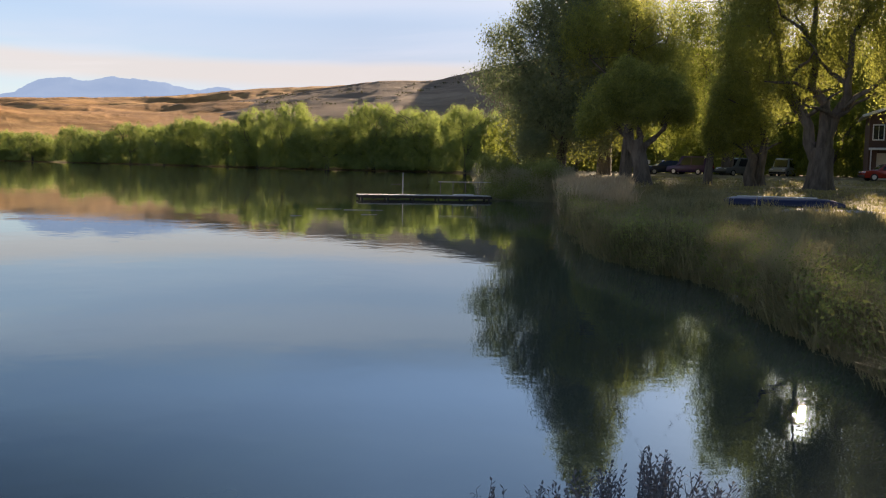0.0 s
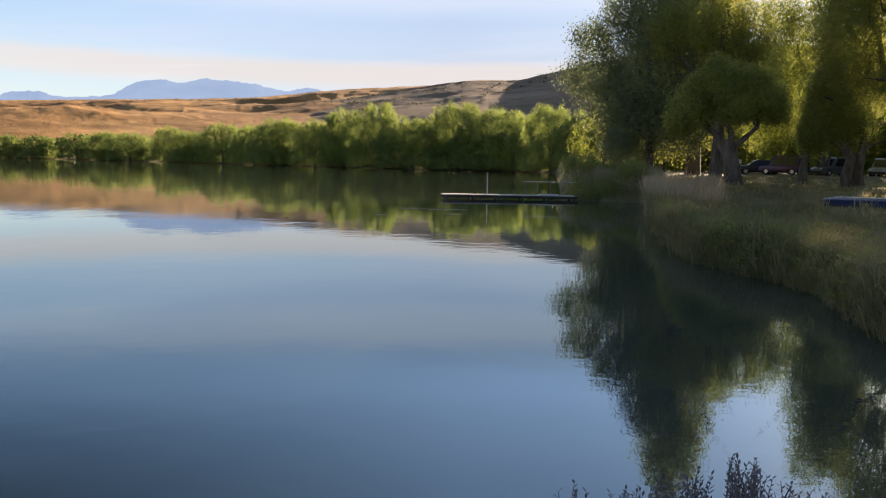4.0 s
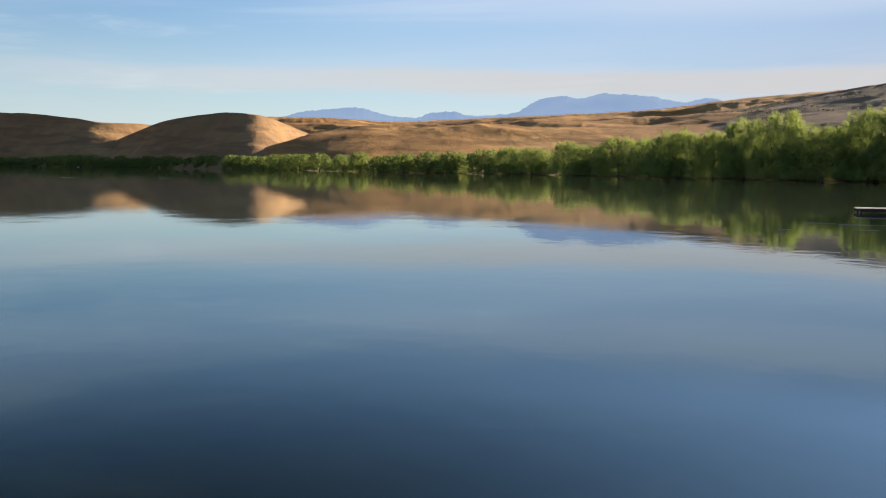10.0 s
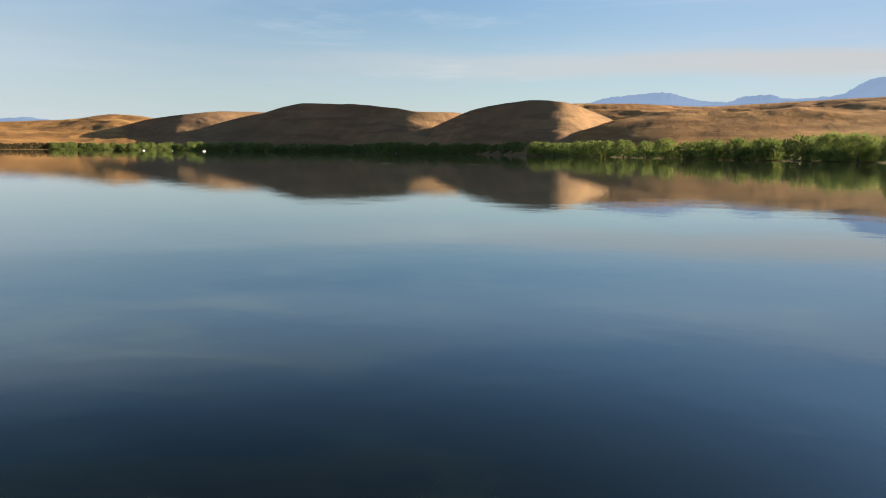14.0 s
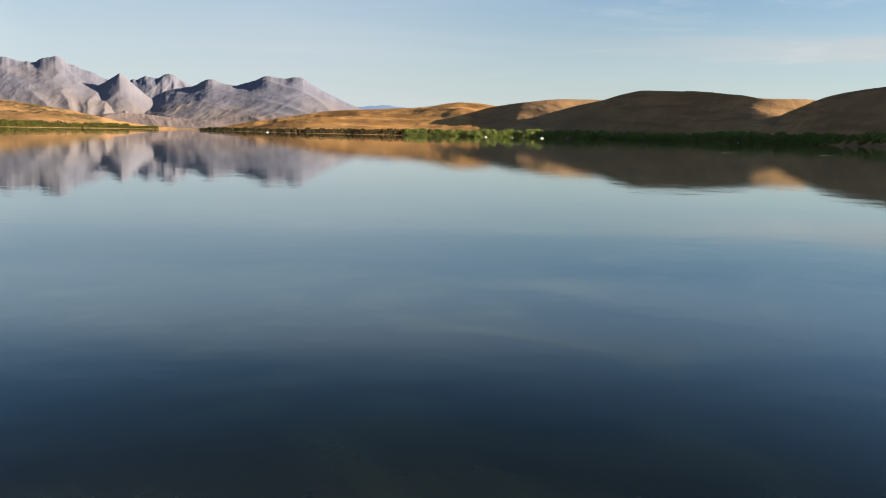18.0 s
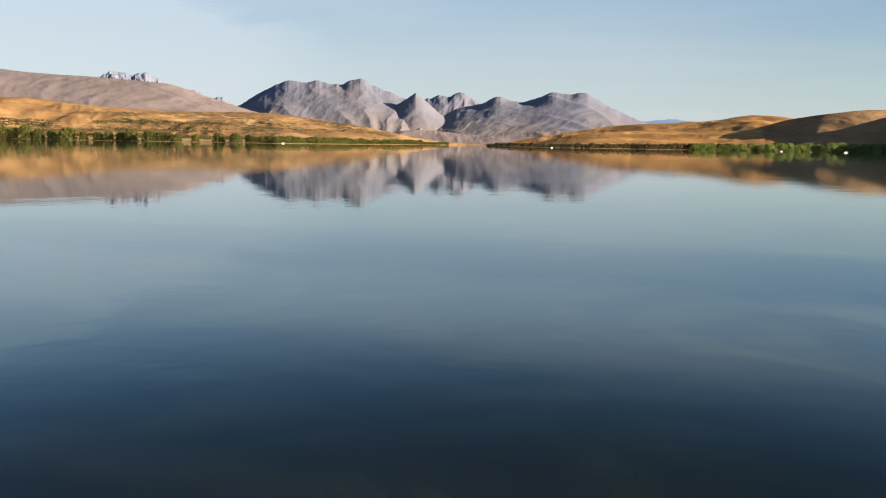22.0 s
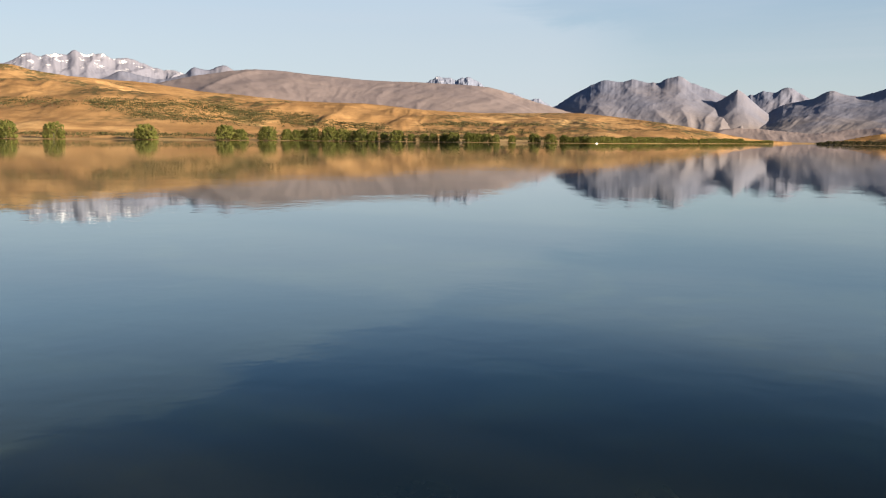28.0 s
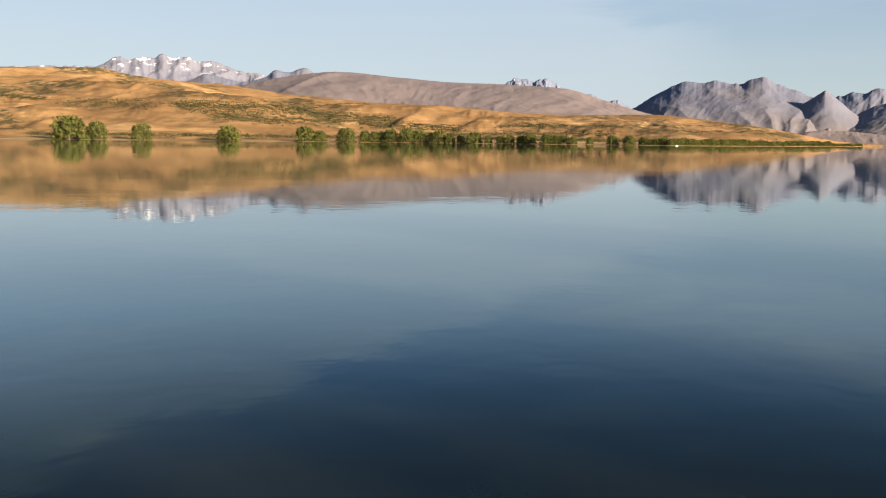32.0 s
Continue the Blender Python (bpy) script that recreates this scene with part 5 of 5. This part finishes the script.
# ---- blue upturned boat on the grass ----
def upturned_boat(m):
    root = empty("rowing_boat", m, "blue rowing boat lying upturned on the grass", "boat")
    bm = bmesh.new()
    L, W, H, N, K = 4.9, 1.05, 0.36, 26, 12
    ringv = []
    for i in range(N + 1):
        u = i / N
        half = W / 2 * (1 - abs(2 * u - 0.9) ** 2.6 * 0.9 if u > 0.45 else 1 - (0.9 - 2 * u) ** 3 * 0.25)
        half = max(half, 0.05)
        keel = H * (1 - 0.6 * (max(0, u - 0.78) / 0.22) ** 1.6 - 0.3 * (max(0, 0.12 - u) / 0.12) ** 1.5)
        ringv.append([bm.verts.new(((u - 0.5) * L, half * math.cos(math.pi * k / K), 0.06 + keel * math.sin(math.pi * k / K) ** 0.62)) for k in range(K + 1)])
    for i in range(N):
        for k in range(K):
            bm.faces.new((ringv[i][k], ringv[i + 1][k], ringv[i + 1][k + 1], ringv[i][k + 1]))
    bm.faces.new(ringv[0][::-1]), bm.faces.new(ringv[-1])
    part("hull", bm, M["blue_hull"], root, "", True)
    # white strip put in for the highlight along the hull's top
    part("keel", box((L * 0.66, 0.05, 0.05), (-0.28, 0, 0.07 + H), 0.012), M["white"], root, "pale highlight strip along the keel")
    for s in (-1, 1):
        part("gunwale", rod((-L / 2 + 0.05, s * 0.50, 0.07), (L / 2 - 0.7, s * 0.56, 0.07), 0.03, 0.025, 8), M["trim"], root)
    for x in (-1.2, 0.9):
        part("trestle", box((0.09, 1.5, 0.10), (x, 0, 0.03), 0.01), M["wood"], root)


upturned_boat(at_bank(20.5, 41.5) @ pose(0, 0, 0, 0, 0, -4))


# ---- cars ----
def car(name, m, paint, label, L=4.3, W=1.75, H=1.5, boxy=False):
    root = empty(name, m, label, "car", "parked cars")
    c = 0.26
    low = [(-0.5 * L, 0.35), (-0.5 * L, 0.62), (-0.47 * L, 0.84), (-0.24 * L, 0.93), (0.40 * L, 0.95), (0.49 * L, 0.86), (0.5 * L, 0.4), (0.47 * L, c), (-0.47 * L, c)]
    if boxy:
        cab = [(-0.26 * L, 0.92), (-0.15 * L, H - 0.06), (-0.12 * L, H), (0.44 * L, H), (0.47 * L, H - 0.1), (0.49 * L, 0.92)]
    else:
        cab = [(-0.24 * L, 0.91), (-0.08 * L, H - 0.06), (-0.03 * L, H), (0.24 * L, H), (0.32 * L, H - 0.1), (0.46 * L, 0.93)]

    def hull(outline, w0, w1, z0, z1):
        bm = bmesh.new()
        left, right = [], []
        for x, z in outline:
            w = w0 + (w1 - w0) * min(max((z - z0) / (z1 - z0), 0), 1)
            left.append(bm.verts.new((x, -w / 2, z))), right.append(bm.verts.new((x, w / 2, z)))
        k = len(outline)
        for i in range(k):
            bm.faces.new((left[i], left[(i + 1) % k], right[(i + 1) % k], right[i]))
        bm.faces.new(left[::-1]), bm.faces.new(right)
        bmesh.ops.recalc_face_normals(bm, faces=bm.faces[:])
        bmesh.ops.bevel(bm, geom=bm.edges[:], offset=0.045, segments=2, affect="EDGES", profile=0.6)
        return bm

    part("body", hull(low, W, W, 0.2, 1), paint, root, "", True)
    part("cabin", hull(cab, W * 0.97, W * 0.78, 0.9, H), paint, root, "", True)

    def pane(p, q, lift, top):
        """Side glass between x = p and q."""
        for s in (-1, 1):
            bm = bmesh.new()
            z0, z1 = 0.98, H - 0.12
            y0 = s * (W * 0.97 / 2 - (W * 0.095) * (z0 - 0.9) / (H - 0.9) + 0.012)
            y1 = s * (W * 0.97 / 2 - (W * 0.095) * (z1 - 0.9) / (H - 0.9) + 0.012)
            vs = [(p, y0, z0), (q, y0, z0), (q - top, y1, z1), (p + lift, y1, z1)]
            inner = [bm.verts.new(v) for v in vs]
            outer = [bm.verts.new((x, y - s * 0.03, z)) for x, y, z in vs]
            bm.faces.new(inner), bm.faces.new(outer[::-1])
            for i in range(4):
                bm.faces.new((inner[i], outer[i], outer[(i + 1) % 4], inner[(i + 1) % 4]))
            bmesh.ops.recalc_face_normals(bm, faces=bm.faces[:])
            part("side_window", bm, M["glass"], root)

    pane(-0.17 * L, 0.10 * L, 0.09 * L, 0.0)
    pane(0.125 * L, (0.42 if boxy else 0.36) * L, 0.0, 0.01 * L if boxy else 0.07 * L)
    a, b = cab[0], cab[1]
    for (x0, z0), (x1, z1), nm, off in ((cab[0], cab[1], "windscreen", -0.02), (cab[-1], cab[-2], "rear_window", 0.02)):
        bm = box((0.025, W * 0.76, math.hypot(x1 - x0, z1 - z0) * 0.78), (0, 0, 0), 0.008)
        ang = math.atan2(x1 - x0, z1 - z0)
        part(nm, bm, M["glass"], root).matrix_local = Matrix.Translation(((x0 + x1) / 2 + off, 0, (z0 + z1) / 2)) @ Matrix.Rotation(ang, 4, "Y")
    for x in (-0.31 * L, 0.30 * L):
        for s in (-1, 1):
            w = part("wheel", rod((x, s * (W / 2 - 0.2), 0.32), (x, s * (W / 2 + 0.015), 0.32), 0.32, 0.32, 20), M["rubber"], root)
            part("rim", rod((x, s * (W / 2 - 0.02), 0.32), (x, s * (W / 2 + 0.03), 0.32), 0.2, 0.18, 16), M["alloy"], w)
    for s in (-1, 1):
        part("headlight", box((0.06, 0.3, 0.13), (-0.485 * L, s * W * 0.36, 0.72), 0.02), M["white"], root)
        part("tail_light", box((0.05, 0.14, 0.24), (0.49 * L, s * W * 0.42, 0.8), 0.02), M["tail"], root)
        part("mirror", box((0.1, 0.16, 0.12), (-0.17 * L, s * (W / 2 + 0.07), 1.0), 0.03), paint, root)
    for x, nm in ((-0.5, "bumper"), (0.5, "bumper")):
        part(nm, box((0.12, W * 0.96, 0.2), (x * L, 0, 0.42), 0.04), M["trim"], root)
    return root


def parked(name, az, r, turn, *rest, **kw):
    return car(name, at_bank(az, r) @ pose(0, 0, 0, 0, 0, turn), *rest, **kw)


parked("hatchback", 13.6, 97, 12, M["paint_dark"], "dark blue hatchback parked under the trees", 4.0, 1.7, 1.45)
parked("station_wagon", 15.1, 95, -28, M["paint_maroon"], "maroon boxy four-wheel drive parked under the trees", 4.4, 1.8, 1.85, boxy=True)
parked("pickup_truck", 17.9, 99, 40, M["paint_grey"], "grey four-wheel drive half hidden by a trunk", 4.6, 1.8, 1.85, boxy=True)
parked("van", 20.4, 106, 75, M["paint_silver"], "silver van standing in the shade", 4.6, 1.8, 1.95, boxy=True)
parked("hatchback", 25.9, 86, 20, M["paint_red"], "red car beside the house, sun glinting on it", 4.1, 1.7, 1.45)


# ---- house ----
def house():
    root = empty("house", at_bank(24.9, 92) @ pose(0, 0, 0, 0, 0, 3), "two-storey brown weatherboard house with a pale fascia", "house")
    W, D, H = 11.0, 8.0, 6.0
    wall = part("wall", box((W, D, H), (W / 2, D / 2, H / 2 - 0.2), 0.02), M["brick"], root)
    for i in range(20):
        part("weatherboard", box((W + 0.02, 0.035, 0.13), (W / 2, -0.02, 2.95 + i * 0.145), 0.006), M["brick"], root)
    part("lower_wall", box((W - 1.0, 0.10, 2.55), (W / 2 + 0.2, -0.055, 1.1), 0.02), M["white_wall"], root, "pale rendered lower wall")
    rise = 0.36
    mid = W / 2
    gable = bmesh.new()
    tri = [(0, 5.8), (W, 5.8), (mid, 5.8 + rise * mid)]
    f0, f1 = [gable.verts.new((x, 0, z)) for x, z in tri], [gable.verts.new((x, 0.2, z)) for x, z in tri]
    gable.faces.new(f0), gable.faces.new(f1[::-1])
    for i in range(3):
        gable.faces.new((f0[i], f1[i], f1[(i + 1) % 3], f0[(i + 1) % 3]))
    bmesh.ops.recalc_face_normals(gable, faces=gable.faces[:])
    part("gable", gable, M["brick"], root)
    for s in (-1, 1):
        slope = Matrix.Translation((mid + s * (mid / 2 + 0.35), D / 2, 5.95 + rise * (mid / 2 - 0.35))) @ Matrix.Rotation(s * math.atan(rise), 4, "Y")
        part("roof", box((mid * 1.2, D + 1.6, 0.14), (0, 0, 0), 0.02, slope), M["roof"], root)
        rake = Matrix.Translation((mid + s * (mid / 2 + 0.35), -0.84, 5.93 + rise * (mid / 2 - 0.35))) @ Matrix.Rotation(s * math.atan(rise), 4, "Y")
        part("rake_board", box((mid * 1.2, 0.05, 0.24), (0, 0, 0), 0.01, rake), M["white"], root, "white sloping roof edge")
    part("balcony", box((W, 1.3, 0.18), (W / 2, -0.7, 2.75), 0.02), M["white"], root, "pale balcony edge")
    for x in (0.75, 3.6, 7.0):
        win = part("window", box((1.0, 0.06, 1.45), (x, -0.05, 4.25), 0.01), M["white"], root)
        part("pane", box((0.82, 0.03, 1.26), (x, -0.085, 4.25), 0.005), M["glass"], win)
        part("mullion", box((0.04, 0.03, 1.26), (x, -0.10, 4.25), 0.004), M["white"], win)
    door = part("door", box((0.92, 0.06, 2.05), (3.2, -0.12, 1.0), 0.01), M["white"], root)
    part("door_handle", rod((3.5, -0.2, 1.0), (3.62, -0.2, 1.0), 0.015, 0.015, 8), M["alloy"], door)
    for x in (0.15, W / 2, W - 0.15):
        part("post", box((0.1, 0.1, 2.8), (x, -1.25, 1.3), 0.01), M["white"], root)


house()


# ---- moored boats far out on the lake ----
def moored(az, r, L, label):
    p = toward(az, 0, r)
    root = empty("moored_boat", Matrix.Translation((p.x, p.y, 0)) @ pose(0, 0, 0, 0, 0, -az + 25), label, "boat", "boats at their moorings")
    bm = bmesh.new()
    a = [bm.verts.new((x * L, y * L, z * L)) for x, y, z in ((-0.5, -0.16, 0.2), (0.2, -0.17, 0.2), (0.5, 0, 0.24), (0.2, 0.17, 0.2), (-0.5, 0.16, 0.2))]
    b = [bm.verts.new((x * L, y * L, z * L)) for x, y, z in ((-0.47, -0.11, -0.03), (0.2, -0.1, -0.03), (0.38, 0, -0.03), (0.2, 0.1, -0.03), (-0.47, 0.11, -0.03))]
    bm.faces.new(a), bm.faces.new(b[::-1])
    for i in range(5):
        bm.faces.new((a[i], b[i], b[(i + 1) % 5], a[(i + 1) % 5]))
    bmesh.ops.recalc_face_normals(bm, faces=bm.faces[:])
    part("hull", bm, M["white"], root)
    part("cabin", box((0.34 * L, 0.24 * L, 0.16 * L), (-0.02 * L, 0, 0.27 * L), 0.02 * L), M["white"], root)
    part("windscreen", box((0.02 * L, 0.2 * L, 0.09 * L), (0.16 * L, 0, 0.30 * L), 0.004 * L), M["glass"], root)


for az, r, L in ((-67.04, 900, 2.8), (-63.55, 880, 3.4), (-65.4, 930, 1.2), (-80.6, 900, 2.6), (-97.35, 860, 2.8), (-51.8, 820, 2.0)):
    moored(az, r, L, "small white boat moored far out on the lake")


# ---- small things on the bank and the water ----
def ribbon(name, a0, a1, r0, r1, label):
    az = np.linspace(a0, a1, 60)
    w = 0.12 * fbm(az * 3, 0 * az, 4)
    rr = np.stack([r0 + w, r0 + (r1 - r0) * 0.35 + w, r0 + (r1 - r0) * 0.7 - w, r1 - w], 1)
    z = ground_z(az[:, None], rr) + np.array([-0.02, 0.035, 0.035, -0.02])
    tagged(new(name, mesh_from(name, polar(az[:, None], rr, z).reshape(-1, 3), grid_faces(*rr.shape), M["gravel"], True)), label, "path", kind="structure")


ribbon("path", 21.3, 36, 38.9, 40.4, "pale gravel path across the grass")
ribbon("path", 6.3, 9.4, 70.5, 72.5, "pale gravel strip behind the reeds")


def branch(m, L, seed, label):
    g = random.Random(seed)
    root = empty("fallen_branch", m, label, "branch")
    v, f = bent((-L / 2, 0, 0.07), (L / 2, 0.1, 0.12), 0.07, 0.025, g, 6, 0.06, 7)
    part("stem", mesh_from("stem", np.array([tuple(p) for p in v]), np.array(f), M["driftwood"], True), None, root)
    for i in range(4):
        x = g.uniform(-0.3, 0.45) * L
        v, f = bent((x, 0, 0.09), (x + g.uniform(0.2, 0.5), g.uniform(-0.3, 0.3), g.uniform(0.15, 0.5)), 0.03, 0.008, g, 4, 0.06, 5)
        part("twig", mesh_from("twig", np.array([tuple(p) for p in v]), np.array(f), M["driftwood"], True), None, root)


branch(at_bank(11.4, 57) @ pose(0, 0, 0, 0, 0, 14), 2.2, 5, "bleached fallen branch lying in the grass")
branch(at_bank(10.3, 63) @ pose(0, 0, 0, 0, 0, -20), 1.6, 6, "bleached fallen branch under the round tree")
branch(at_bank(12.6, 21.6) @ pose(0, 0, -0.25, 0, 10, 25), 1.4, 7, "bare twiggy branch hanging over the water's edge")
branch(at_bank(16.0, 19.6) @ pose(0, 0, -0.25, 0, 12, 30), 1.3, 8, "bare twiggy branch hanging over the water's edge")


def stone(m, size, seed):
    g = random.Random(seed)
    bm = bmesh.new()
    bmesh.ops.create_icosphere(bm, subdivisions=2, radius=size)
    for v in bm.verts:
        v.co = Vector((v.co.x * 1.3, v.co.y, v.co.z * 0.6)) * (1 + 0.22 * noise.noise(v.co / size * 1.3 + Vector((seed, 0, 0))))
    ob = part("stone", bm, M["gravel"], None, "", True)
    ob.matrix_world = m
    tagged(ob, "pale rounded stone in the grass", "stone", "stones by the boat")


for i in range(9):
    g = random.Random(300 + i)
    stone(at_bank(19.0 + 0.22 * i + g.uniform(-0.1, 0.1), 38.2 + g.uniform(-0.4, 0.4)) @ pose(0, 0, 0.03, 0, 0, g.uniform(0, 180)), g.uniform(0.07, 0.16), i)
for i in range(7):
    g = random.Random(400 + i)
    a = 8.0 + 2.6 * i
    stone(at_bank(a, float(shore(a)) + 0.1) @ pose(0, 0, -0.12, 0, 0, g.uniform(0, 180)), g.uniform(0.1, 0.2), 20 + i)

# thin pale strips afloat on the still water
for a0, a1, r in ((-8.0, -6.45, 46), (-6.3, -3.85, 45.4), (-5.2, -4.2, 41.5), (-52.75, -52.0, 178), (-47.3, -46.5, 176), (-9.6, -8.9, 40)):
    p, q = toward(a0, 0, r), toward(a1, 0, r * 1.004)
    g = random.Random(int(r * 10))
    v, f = bent((p.x, p.y, 0.004), (q.x, q.y, 0.004), 0.02 + r * 0.00012, 0.012, g, 14, 0.006, 6)
    v = [Vector((w.x, w.y, min(max(w.z, -0.01), 0.03))) for w in v]
    ob = new("floating_strip", mesh_from("floating_strip", np.array([tuple(w) for w in v]), np.array(f), M["driftwood"], True))
    tagged(ob, "thin pale strip afloat on the still water", "reed", "floating stems")

# a small white notice on a post beside the parked cars
sign = empty("sign_post", at_bank(12.55, 88), "small white notice on a post by the parking place", "sign")
part("post", box((0.07, 0.07, 1.5), (0, 0, 0.7), 0.008), M["wood"], sign)
part("board", box((0.5, 0.03, 0.36), (0, -0.055, 1.25), 0.008), M["white"], sign)
